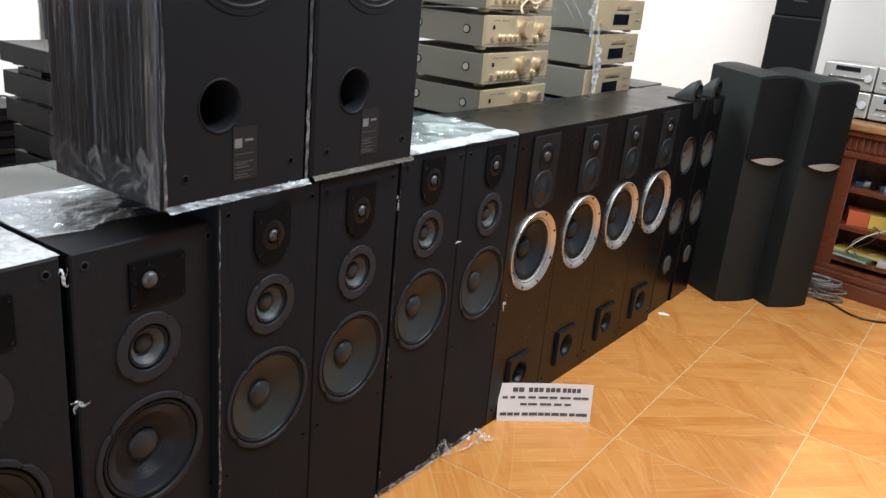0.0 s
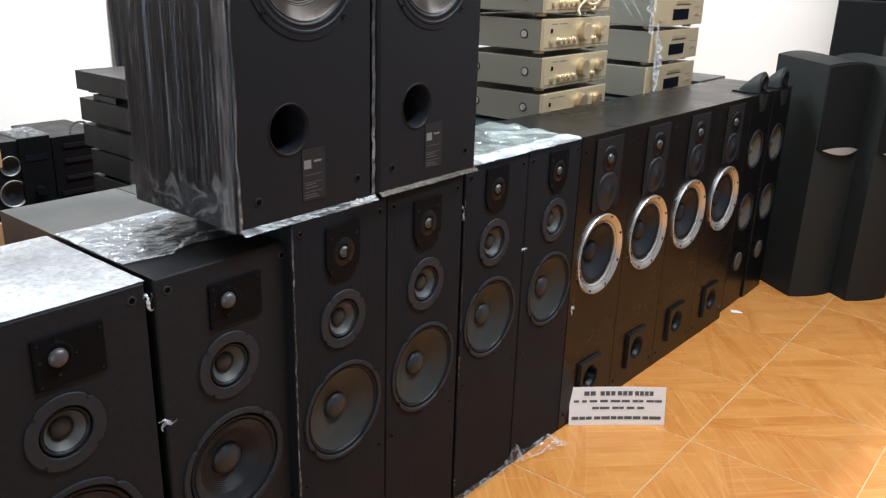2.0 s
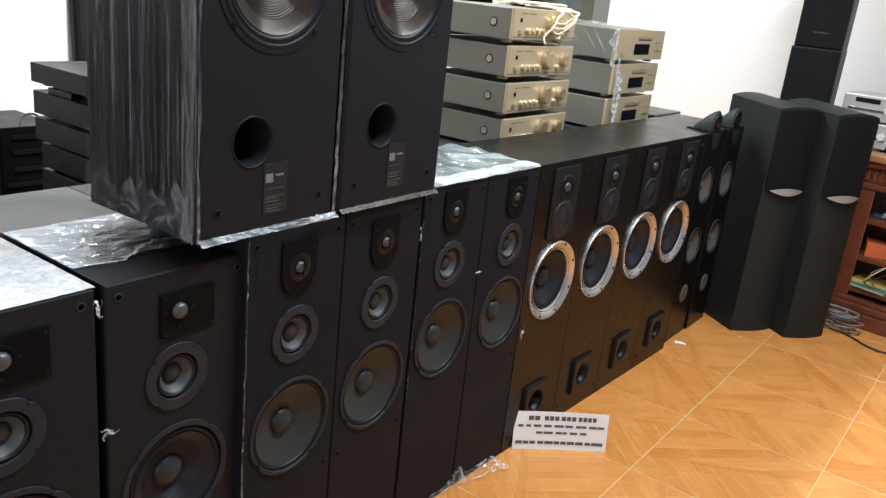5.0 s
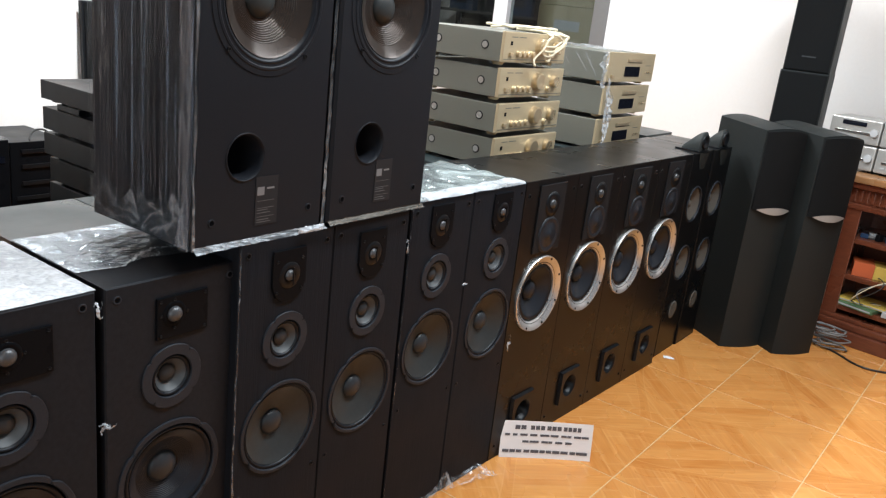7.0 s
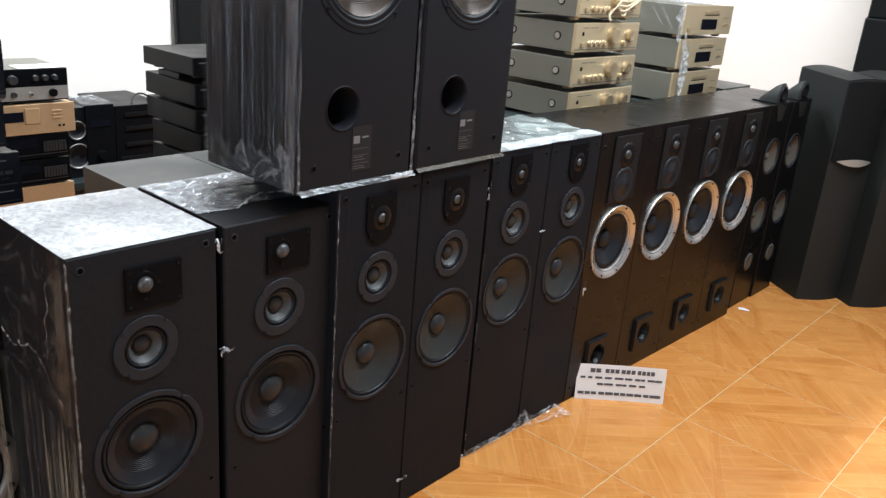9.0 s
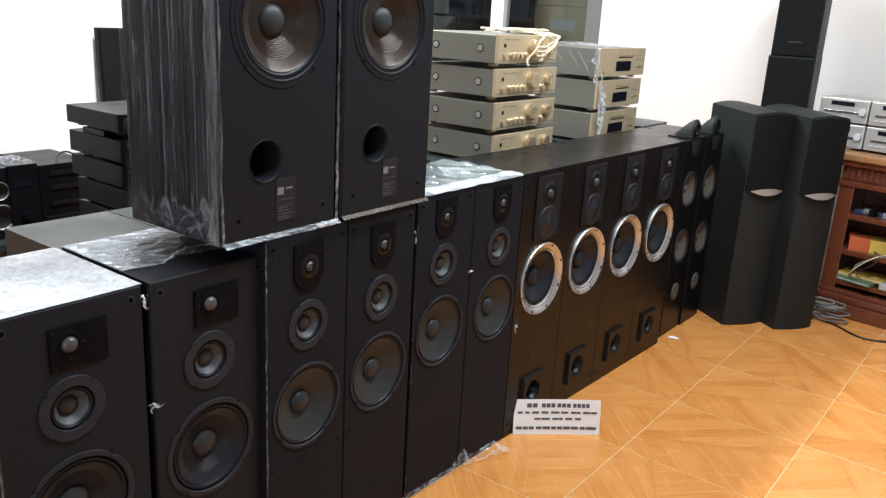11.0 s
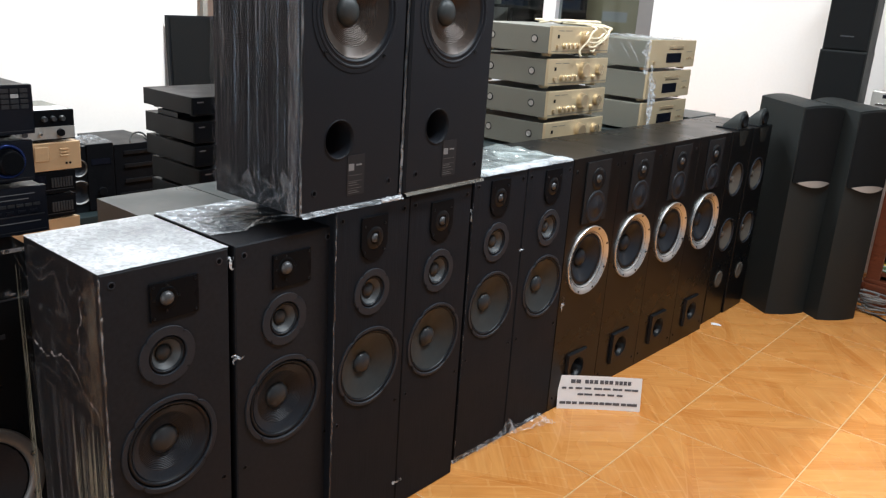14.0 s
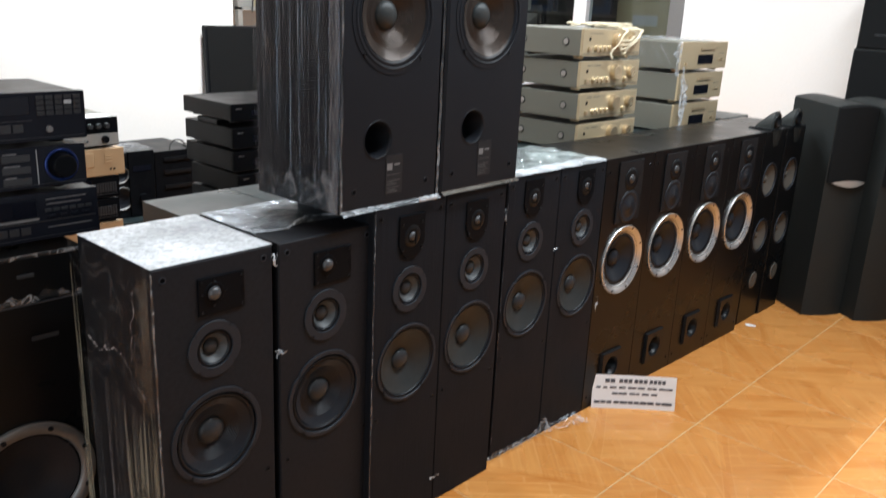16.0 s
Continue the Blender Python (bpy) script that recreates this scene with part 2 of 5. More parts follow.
M_DECK = mat("black_enamelled_steel", (0.0078, 0.0083, 0.0096), 0.4, metal=0.2, grain=0.2, scale=220, bump=0.08, wear=0.08, spec=0.14)
M_FASCIA = mat("black_gloss_fascia", (0.0050, 0.0055, 0.0068), 0.30, wear=0.06, spec=0.04)
M_NAVY = mat("blue_black_fascia", (0.0095, 0.0110, 0.0170), 0.32, grain=0.15, scale=120, wear=0.06, spec=0.15)
M_DISPLAY = mat("dark_display_glass", (0.006, 0.007, 0.012), 0.08)
M_BUTTON = mat("grey_button_plastic", (0.026, 0.028, 0.032), 0.4, wear=0.05)
M_PALEBTN = mat("pale_button_plastic", (0.42, 0.43, 0.44), 0.4, wear=0.05)
M_BLUE = mat("blue_anodised_ring", (0.015, 0.035, 0.15), 0.25, metal=0.6)
M_BEIGE = mat("champagne_plastic", (0.47, 0.315, 0.18), 0.38, metal=0.2, grain=0.05, scale=50, wear=0.06)
M_PAPER = mat("white_paper", (0.80, 0.79, 0.80), 0.7, grain=0.03, scale=40, bump=0.05)
M_INK = mat("grey_black_ink", (0.085, 0.085, 0.10), 0.6)
M_WOOD = mat("red_brown_varnished_wood", (0.13, 0.036, 0.017), 0.3, grain=0.5, scale=18, stretch=(1, 1, 7), bump=0.12, wear=0.1, coat=0.3)
M_WOODTOP = mat("light_brown_wood_top", (0.30, 0.15, 0.065), 0.32, grain=0.3, scale=18, stretch=(1, 7, 1), bump=0.08, wear=0.08)
M_CARTON = mat("brown_cardboard", (0.4, 0.34, 0.21), 0.8, grain=0.12, scale=25, bump=0.15)
M_IVORY = mat("ivory_cable_sheath", (0.66, 0.58, 0.42), 0.45, grain=0.05, scale=60)
M_GREYCABLE = mat("grey_cable_sheath", (0.17, 0.165, 0.16), 0.5, grain=0.1, scale=60)
M_BLACKCABLE = mat("black_cable_sheath", (0.015, 0.015, 0.015), 0.45, grain=0.1, scale=60)
M_ALU = mat("white_window_aluminium", (0.78, 0.80, 0.84), 0.35, grain=0.03, scale=60, wear=0.06)
M_GREYALU = mat("grey_window_aluminium", (0.15, 0.15, 0.15), 0.45, grain=0.06, scale=60, wear=0.06)
M_STEELRACK = mat("grey_steel_rack", (0.36, 0.36, 0.34), 0.45, metal=0.3, grain=0.1, scale=60, wear=0.06)
# rack steel again, with the storeroom's shade put into its colour
M_SHADEDRACK = mat("shaded_steel_rack", (0.10, 0.10, 0.095), 0.5, metal=0.3, grain=0.15, scale=60, wear=0.06)
M_RED = mat("red_orange_carton", (0.50, 0.10, 0.03), 0.5, grain=0.15, scale=20)
M_YELLOW = mat("yellow_carton", (0.62, 0.42, 0.08), 0.5, grain=0.15, scale=20)
M_BLUEPL = mat("blue_plastic", (0.02, 0.05, 0.11), 0.4, grain=0.1, scale=20)
M_GREENPL = mat("green_circuit_board", (0.09, 0.17, 0.08), 0.5, grain=0.3, scale=60)
M_FILM = film_mat("clear_stretch_film", 0.10, 0.62, streak=(1.6, 1, 1), scale=24, rough=0.14, sheen=0.34, bump=0.006, lo=0.46, hi=0.66, twist=0.8, tint=(0.90, 1.01, 1.12))
M_FILMTOP = film_mat("milky_stretch_film", 0.40, 0.80, scale=60, white=0.82, rough=0.34, sheen=0.22, lo=0.34, hi=0.64, bump=0.0014)
M_FILMSHEET = film_mat("pale_green_plastic_bag", 0.14, 0.62, scale=7, white=0.60, rough=0.16, sheen=0.13, lo=0.34, hi=0.74, bump=0.0010, twist=1.6, tint=(0.90, 1.04, 1.03))
M_HEM = film_mat("white_doubled_film", 0.26, 0.68, streak=(1, 0.5, 1), scale=14, white=0.80, rough=0.25, sheen=0.10, lo=0.34, hi=0.66, bump=0.0008, twist=1.2)
M_FILMTHIN = film_mat("thin_stretch_film", 0.03, 0.42, scale=20, rough=0.25, sheen=0.06, bump=0.0012, lo=0.2, hi=0.95, ridge=0.07)
M_FILMSIDE = film_mat("pleated_stretch_film", 0.0, 0.03, streak=(24, 24, 0.12), scale=4, rough=0.08, lo=0.60, hi=0.70, sheen=0.036, bump=0.0, twist=0.15, tint=(0.87, 0.98, 1.13))
M_FILMROUGH = film_mat("stretched_torn_film", 0.0, 0.07, streak=(26, 26, 0.3), scale=4, rough=0.25, lo=0.46, hi=0.64, sheen=0.02, bump=0.001, twist=0.2)
M_FOLD = film_mat("gathered_white_film", 0.22, 0.75, scale=40, rough=0.25, lo=0.35, hi=0.6, sheen=0.1, white=0.8, bump=0.003)
M_FILMLOW = film_mat("hazy_gathered_film", 0.02, 0.36, scale=16, rough=0.18, lo=0.1, hi=0.95, sheen=0.03, white=0.60, bump=0.0008, ridge=0.05, tint=(0.92, 1.0, 1.06))
M_FILMEDGE = film_mat("rolled_film_edge", 0.07, 0.38, scale=26, rough=0.3, lo=0.4, hi=0.66, sheen=0.05, white=0.66, bump=0.001)
M_STRAND = film_mat("olive_film_strand", 0.24, 0.80, streak=(30, 30, 0.5), scale=5, rough=0.3, lo=0.36, hi=0.62, sheen=0.05, white=0.62, bump=0.001, twist=0.3, tint=(1.03, 1.0, 0.80))
# pale colour carries the glints along the pulled film's pleats
M_GLINT = film_mat("pale_film_glint", 0.20, 0.75, streak=(20, 20, 0.8), scale=6, rough=0.3, lo=0.36, hi=0.62, sheen=0.05, white=0.66, bump=0.001, twist=0.3, tint=(0.90, 1.0, 1.12))
M_FILMTAN = film_mat("tan_folded_film", 0.30, 0.70, streak=(1, 3, 1), scale=20, rough=0.4, lo=0.36, hi=0.62, sheen=0.03, white=0.12, bump=0.002, tint=(1.12, 0.98, 0.82))
M_FILMHANG = film_mat("hanging_milky_film", 0.10, 0.70, scale=34, rough=0.25, lo=0.36, hi=0.66, sheen=0.10, white=0.72, bump=0.003)
M_FILMHAZE = film_mat("olive_hazy_film", 0.01, 0.15, streak=(3, 3, 0.6), scale=14, rough=0.25, lo=0.40, hi=0.66, sheen=0.03, white=0.5, bump=0.002, tint=(1.04, 1.0, 0.82))
M_FILMBAND = film_mat("folded_film_band", 0.03, 0.34, streak=(14, 14, 1.2), scale=11, rough=0.16, lo=0.44, hi=0.64, sheen=0.04, bump=0.002, twist=0.6, tint=(0.93, 1.0, 1.10))
M_FILMCLEAR = film_mat("smooth_clear_film", 0.0, 0.07, scale=9, rough=0.2, lo=0.2, hi=0.95, sheen=0.02, bump=0.0006, ridge=0.03)
M_GLASS = bpy.data.materials.new("window_glass")
M_GLASS.use_nodes = True
_n, _l = M_GLASS.node_tree.nodes, M_GLASS.node_tree.links
_mix, _clear, _gloss = _n.new("ShaderNodeMixShader"), _n.new("ShaderNodeBsdfTransparent"), _n.new("ShaderNodeBsdfGlossy")
_gloss.inputs["Roughness"].default_value = 0.02
_mix.inputs[0].default_value = 0.03
# grey tint puts the storeroom's dimness into the panes
_clear.inputs["Color"].default_value = (0.62, 0.66, 0.66, 1)
_l.new(_clear.outputs[0], _mix.inputs[1])
_l.new(_gloss.outputs[0], _mix.inputs[2])
_l.new(_mix.outputs[0], _n["Material Output"].inputs["Surface"])

# ---- mesh helpers ----


def obj(name, bm, material, parent=None, smooth=False, label=""):
    me = bpy.data.meshes.new(name)
    bm.normal_update()
    bm.to_mesh(me)
    bm.free()
    me.materials.append(material)
    if smooth:
        for f in me.polygons:
            f.use_smooth = True
    ob = new(name, me)
    ob.parent = parent
    if label:
        ob["label"] = label
    return ob


def part(name, bm, material, parent, label="", smooth=False):
    return obj(name, bm, material, parent, smooth, label)


def thing(name, m, label, category, group=""):
    e = new(name)
    e.empty_display_size = 0.05
    e.matrix_world = m
    return tagged(e, label, category, group)


def box(x0, x1, y0, y1, z0, z1, bev=0.0, bm=None):
    bm = bm or bmesh.new()
    r = bmesh.ops.create_cube(bm, size=1.0)
    for v in r["verts"]:
        v.co = Vector(((x0 + x1) / 2 + v.co.x * (x1 - x0), (y0 + y1) / 2 + v.co.y * (y1 - y0), (z0 + z1) / 2 + v.co.z * (z1 - z0)))
    if bev:
        es = list({e for v in r["verts"] for e in v.link_edges})
        bmesh.ops.bevel(bm, geom=es, offset=bev, segments=2, affect="EDGES", profile=0.6)
    return bm


def lathe(profile, seg=40, y=0.0, z=0.0, bm=None):
    """Turn a profile of (x, radius) about the x axis through (y, z)."""
    bm = bm or bmesh.new()
    rings = []
    for x, r in profile:
        if r < 1e-5:
            rings.append([bm.verts.new((x, y, z))])
        else:
            rings.append([bm.verts.new((x, y + r * math.cos(2 * math.pi * k / seg), z + r * math.sin(2 * math.pi * k / seg))) for k in range(seg)])
    for a, b in zip(rings, rings[1:]):
        for k in range(seg):
            q = (k + 1) % seg
            if len(a) == 1 and len(b) == 1:
                continue
            if len(a) == 1:
                bm.faces.new((a[0], b[q], b[k]))
            elif len(b) == 1:
                bm.faces.new((a[k], a[q], b[0]))
            else:
                bm.faces.new((a[k], a[q], b[q], b[k]))
    bmesh.ops.recalc_face_normals(bm, faces=bm.faces)
    return bm


def rod(profile, axis_m, seg=16):
    bm = lathe(profile, seg)
    bm.transform(axis_m)
    return bm


def cabinet(w, d, h, holes, z0=0.0, c=0.003):
    """Loudspeaker box, front on x = 0 facing +x, with round openings (y, z, r) through its front board."""
    bm = bmesh.new()

    def rect(x, i):
        return [bm.verts.new((x, s * (w / 2 - i), t)) for s, t in ((-1, z0 + i), (1, z0 + i), (1, z0 + h - i), (-1, z0 + h - i))]

    rings = [rect(0, c), rect(-c, 0), rect(-d + c, 0), rect(-d, c)]
    for a, b in zip(rings, rings[1:]):
        for k in range(4):
            bm.faces.new((a[k], b[k], b[(k + 1) % 4], a[(k + 1) % 4]))
    bm.faces.new(rings[-1])
    loop = rings[0]
    edges = [bm.edges.get((loop[k], loop[(k + 1) % 4])) for k in range(4)]
    for hy, hz, r in holes:
        ring = [bm.verts.new((0, hy + r * math.cos(2 * math.pi * k / 32), hz + r * math.sin(2 * math.pi * k / 32))) for k in range(32)]
        edges += [bm.edges.new((ring[k], ring[(k + 1) % 32])) for k in range(32)]
    if holes:
        bmesh.ops.triangle_fill(bm, edges=edges, use_beauty=True, use_dissolve=False)
    else:
        bm.faces.new(loop)
    bmesh.ops.recalc_face_normals(bm, faces=bm.faces)
    return bm


SCREW = None


def screws(parent, y, z, r, n=4, turn=45.0, size=0.0045, x=0.006):
    global SCREW
    if SCREW is None:
        bm = lathe([(0, 1.0), (0.5, 0.95), (0.6, 0.7), (0.25, 0.45), (0.2, 0)], 10)
        SCREW = bpy.data.meshes.new("screw")
        bm.to_mesh(SCREW)
        bm.free()
        SCREW.materials.append(M_PLASTIC)
    for k in range(n):
        a = radians(turn + 360 * k / n)
        ob = new("screw", SCREW)
        ob.parent = parent
        ob.scale = (size, size, size)
        ob.location = (x, y + r * math.cos(a), z + r * math.sin(a))


def pressed_frame(R, rim, proud, y, z, notches, turn, seg=72):
    """Flat pressed driver frame with a small notch at each screw."""
    bm = bmesh.new()
    profile = [(-0.003, R, 1), (proud * 0.7, R, 1), (proud, R * 0.986, 1), (proud, R * (rim + 0.025), 0), (proud * 0.4, R * (rim + 0.008), 0), (-0.012, R * rim, 0)]
    rings = []
    for x, r, outer in profile:
        ring = []
        for k in range(seg):
            a = 2 * math.pi * k / seg
            cut = 0.0
            for q in range(notches if outer else 0):
                d = (a - radians(turn + 360 * q / notches) + math.pi) % (2 * math.pi) - math.pi
                cut = max(cut, 0.055 * (1 - (d / 0.10) ** 2))
            ring.append(bm.verts.new((x, y + r * (1 - cut) * math.cos(a), z + r * (1 - cut) * math.sin(a))))
        rings.append(ring)
    for a, b in zip(rings, rings[1:]):
        for k in range(seg):
            bm.faces.new((a[k], a[(k + 1) % seg], b[(k + 1) % seg], b[k]))
    bmesh.ops.recalc_face_normals(bm, faces=bm.faces)
    return bm


def driver(parent, kind, y, z, R, frame_m, sur_m, cone_m, cap_m, depth=0.3, cap=0.30, proud=0.004, ribs=False, rim=0.86, edge=0.74, nscrew=4, turn=45.0):
    """Cone driver: pressed frame, half-roll surround, cone and dust cap, sunk into its opening."""
    f = part(kind, pressed_frame(R, rim, proud, y, z, nscrew, turn), frame_m, parent)
    part("surround", lathe([(-0.006, R * rim), (-0.0035, R * (rim - 0.012)), (0.0005, R * (0.7 * rim + 0.3 * edge)), (0.0012, R * (rim + edge) / 2), (-0.0015, R * (0.25 * rim + 0.75 * edge)), (-0.006, R * edge)], 44, y, z), sur_m, f, smooth=True)
    prof = []
    N = 72 if ribs else 10
    for k in range(N + 1):
        t = k / N
        r = R * (edge + (cap * 0.9 - edge) * t)
        x = -0.003 - depth * R * (t ** 0.85)
        if ribs and 0.35 < t < 0.95:
            x += 0.0011 * math.sin(t * 110)
        prof.append((x, r))
    part("cone", lathe(prof, 44, y, z), cone_m, f, smooth=True)
    xc = -0.003 - depth * R * 0.93
    rc = R * cap
    part("dust_cap", lathe([(xc + rc * 0.55 * math.cos(a) - rc * 0.05, rc * math.sin(a)) for a in [math.pi / 2 * (1 - k / 6) for k in range(7)]], 32, y, z), cap_m, f, smooth=True)
    if nscrew:
        screws(f, y, z, R * 0.915, nscrew, turn, size=max(0.0026, R * 0.028), x=proud - 0.001)
    return f


def socket(parent, y, z, r=0.0095, material=None):
    """Grille peg socket: a small dark rubber cup in the front board."""
    ring = part("grille_socket", lathe([(-0.001, r), (0.0012, r * 0.97), (0.0014, r * 0.74), (0.0006, r * 0.6)], 18, y, z), material or M_PLASTIC, parent, smooth=True)
    part("socket_hole", lathe([(0.0007, r * 0.62), (0.0008, 0)], 14, y, z), M_HOLE, ring)
    return ring


def sheet(nx, ny, f):
    """Sheet from a function of (u, v) in 0..1."""
    bm = bmesh.new()
    g = [[bm.verts.new(f(i / nx, j / ny)) for j in range(ny + 1)] for i in range(nx + 1)]
    for i in range(nx):
        for j in range(ny):
            bm.faces.new((g[i][j], g[i + 1][j], g[i + 1][j + 1], g[i][j + 1]))
    return bm


def strands(count, seed, place):
    """Narrow upright ribbons of pulled film; place(rnd) gives (x, foot, top, width) and y lies just off the side."""
    rnd = random.Random(seed)
    bm = bmesh.new()
    for _ in range(count):
        x, z0, z1, w, y = place(rnd)
        lean, n = rnd.uniform(-0.006, 0.006), 8
        prev = None
        for k in range(n + 1):
            t = k / n
            ww = w * (0.25 + 0.75 * math.sin(math.pi * min(1, max(0, 0.08 + 0.84 * t)))) * (0.7 + 0.6 * rnd.random())
            xx, z = x + lean * t + rnd.uniform(-0.0006, 0.0006), z0 + (z1 - z0) * t
            row = (bm.verts.new((xx - ww / 2, y, z)), bm.verts.new((xx + ww / 2, y - 0.0006, z)))
            if prev:
                bm.faces.new((prev[0], prev[1], row[1], row[0]))
            prev = row
    return bm


def crumple(p, amount, size):
    return noise.noise(Vector(p) * size) * amount + noise.noise(Vector(p) * size * 2.7) * amount * 0.5


def cable(name, points, r, material, label="", parent=None):
    cu = bpy.data.curves.new(name, "CURVE")
    cu.dimensions, cu.bevel_depth, cu.bevel_resolution, cu.resolution_u = "3D", r, 2, 6
    s = cu.splines.new("NURBS")
    s.points.add(len(points) - 1)
    for q, c in zip(s.points, points):
        q.co = (*c, 1)
    s.use_endpoint_u, s.order_u = True, 4
    cu.materials.append(material)
    ob = new(name, cu)
    ob.parent = parent
    return ob

# ---- structure ----
XL, XR, YB, YF, ZC = -4.3, 2.4, 5.15, -2.6, 3.1


def wall(name, x0, x1, y0, y1, z0, z1, label, paint=M_WALL):
    return tagged(obj(name, box(x0, x1, y0, y1, z0, z1), paint), label, "wall", kind="structure")


wall("wall_west", XL - 0.15, XL, YF - 0.15, 2.445, -0.04, ZC, "bright white painted wall behind the stacked hi-fi units")
wall("wall_west_pier", XL - 0.21, XL - 0.06, 2.445, 2.724, -0.04, ZC, "white painted pier set back in the wall")
wall("wall_west_return", -5.35, XL - 0.21, 2.574, 2.724, -0.04, ZC, "white painted return wall of the recess")
wall("wall_recess", -5.5, -5.35, 2.574, YB + 0.15, -0.04, ZC, "white painted wall of the deep recess")
# unseen wall; its dark grey keeps the black fronts from reflecting brightness
wall("wall_east", XR, XR + 0.15, YF - 0.15, YB + 0.15, -0.04, ZC, "unseen east wall, coloured dark and cool to tune reflections", M_WALLDIM)
# opening added in the unseen south wall, behind the camera, for the fill lamp
DX0, DX1, DZ = -0.95, 1.55, 2.45
wall("wall_south_left", XL, DX0, YF - 0.15, YF, -0.04, ZC, "unseen white painted wall beside the added opening")
wall("wall_south_right", DX1, XR, YF - 0.15, YF, -0.04, ZC, "unseen white painted wall beside the added opening")
wall("wall_south_over", DX0, DX1, YF - 0.15, YF, DZ, ZC, "unseen white painted wall over the added opening")
WX0, WX1, WZ0, WZ1 = -4.75, -2.43, 0.85, 2.45
wall("wall_north", WX1, XR, YB, YB + 0.15, -0.04, ZC, "white painted wall behind the wooden cabinet")
wall("wall_north_left", -5.35, WX0, YB, YB + 0.15, -0.04, ZC, "white painted wall beside the window")
wall("wall_north_under", WX0, WX1, YB, YB + 0.15, -0.04, WZ0, "white painted wall under the window")
wall("wall_north_over", WX0, WX1, YB, YB + 0.15, WZ1, ZC, "white painted wall over the window")
tagged(obj("ceiling", box(-5.5, XR + 0.15, YF - 0.15, YB + 0.15, ZC, ZC + 0.12), M_CEIL), "plain white painted ceiling", "ceiling", kind="structure")
# storeroom behind the window
wall("wall_store_back", -5.5, -1.6, 6.9, 7.05, -0.04, ZC, "dim white wall of the storeroom")
wall("wall_store_left", -5.65, -5.5, YB + 0.15, 7.05, -0.04, ZC, "dim white wall of the storeroom")
wall("wall_store_right", -1.75, -1.6, YB + 0.15, 6.9, -0.04, ZC, "dim white wall of the storeroom")
tagged(obj("ceiling_store", box(-5.5, -1.6, YB + 0.15, 6.9, ZC, ZC + 0.12), M_CEIL), "plain ceiling of the storeroom", "ceiling", kind="structure")

floor = tagged(obj("floor", box(-5.6, XR + 0.2, YF - 0.2, 7.1, -0.06, -0.0012), M_GROUT), "floor of glazed ochre tiles printed with wood strips", "floor", kind="structure")

# window in the north wall: white outer frame, white mullion, grey sliding leaf
win = thing("window_1", pose(0, 0, 0), "aluminium sliding window with white frame and panes tinted to dim the view", "window")
win["kind"] = "structure"
y0, y1 = YB + 0.03, YB + 0.11
part("window_frame", box(WX0, WX1, y0, y1, WZ0, WZ0 + 0.06, 0.003), M_ALU, win)
part("window_frame", box(WX0, WX1, y0, y1, WZ1 - 0.06, WZ1, 0.003), M_ALU, win)
part("window_frame", box(WX0, WX0 + 0.06, y0, y1, WZ0 + 0.06, WZ1 - 0.06, 0.003), M_ALU, win)
part("window_frame", box(WX1 - 0.035, WX1, y0, y1, WZ0 + 0.06, WZ1 - 0.06, 0.003), M_ALU, win)
part("mullion", box(-3.39, -3.275, y0 - 0.01, y1, WZ0 + 0.06, WZ1 - 0.06, 0.004), M_ALU, win)
part("mullion", box(-4.1, -4.03, y0 - 0.01, y1, WZ0 + 0.06, WZ1 - 0.06, 0.004), M_ALU, win)
part("sliding_stile", box(WX1 - 0.155, WX1 - 0.035, y0 + 0.01, y1 - 0.01, WZ0 + 0.06, WZ1 - 0.06, 0.003), M_GREYALU, win, "dark grey window stile")
for a, b in ((WX0 + 0.06, -4.1), (-4.03, -3.39), (-3.275, WX1 - 0.155)):
    g = part("pane", box(a, b, YB + 0.068, YB + 0.074, WZ0 + 0.06, WZ1 - 0.06), M_GLASS, win)
    g.visible_shadow = False

# ---- loudspeakers ----


def wrapped_three_way(m, label):
    """Brown-black three-way cabinet, 0.298 wide, 0.932 high."""
    w, d, h = 0.299, 0.340, 0.935
    s = thing("floor_speaker", m, label, "loudspeaker", "row of floor speakers")
    tw, md, wf = (-0.008, 0.857), (-0.009, 0.724), (-0.009, 0.507)
    part("body", cabinet(w, d, h, [(*md, 0.056), (*wf, 0.105)]), M_SATIN, s)
    tp = part("tweeter_plate", box(-0.002, 0.005, -0.046, 0.070, 0.808, 0.894, 0.002), M_FASCIA, s)
    part("tweeter_horn", lathe([(0.0052, 0.026), (0.0068, 0.0245), (0.0054, 0.0185)], 28, *tw), M_FASCIA, tp, smooth=True)
    part("dome", lathe([(0.0055 + 0.012 * math.cos(a), 0.0158 * math.sin(a)) for a in [math.pi / 2 * (1 - k / 6) for k in range(7)]], 24, *tw), M_DOME, tp, smooth=True)
    screws(tp, *tw, 0.029, 4, 90, 0.0034, 0.0048)
    for py in (-0.038, 0.062):
        for pz in (0.816, 0.886):
            screws(tp, py, pz, 0, 1, 0, 0.0034, 0.0046)
    driver(s, "midrange", *md, 0.067, M_FRAME, M_RUBBER, M_CONEPALE, M_CAP, depth=0.24, cap=0.30, rim=0.66, edge=0.52, turn=50)
    driver(s, "woofer", *wf, 0.118, M_FRAME, M_RUBBER, M_CONE, M_CAP, depth=0.25, cap=0.29, ribs=True, rim=0.88, edge=0.77, turn=50)
    for sy in (-1, 1):
        socket(s, sy * 0.125, h - 0.026, 0.0085, M_FRAME)
        socket(s, sy * 0.128, 0.36, 0.006)
    return s


AX = -1.113
a1 = wrapped_three_way(pose(AX, 0.541, 0), "black-brown three-way floor speaker with film over its top and side")
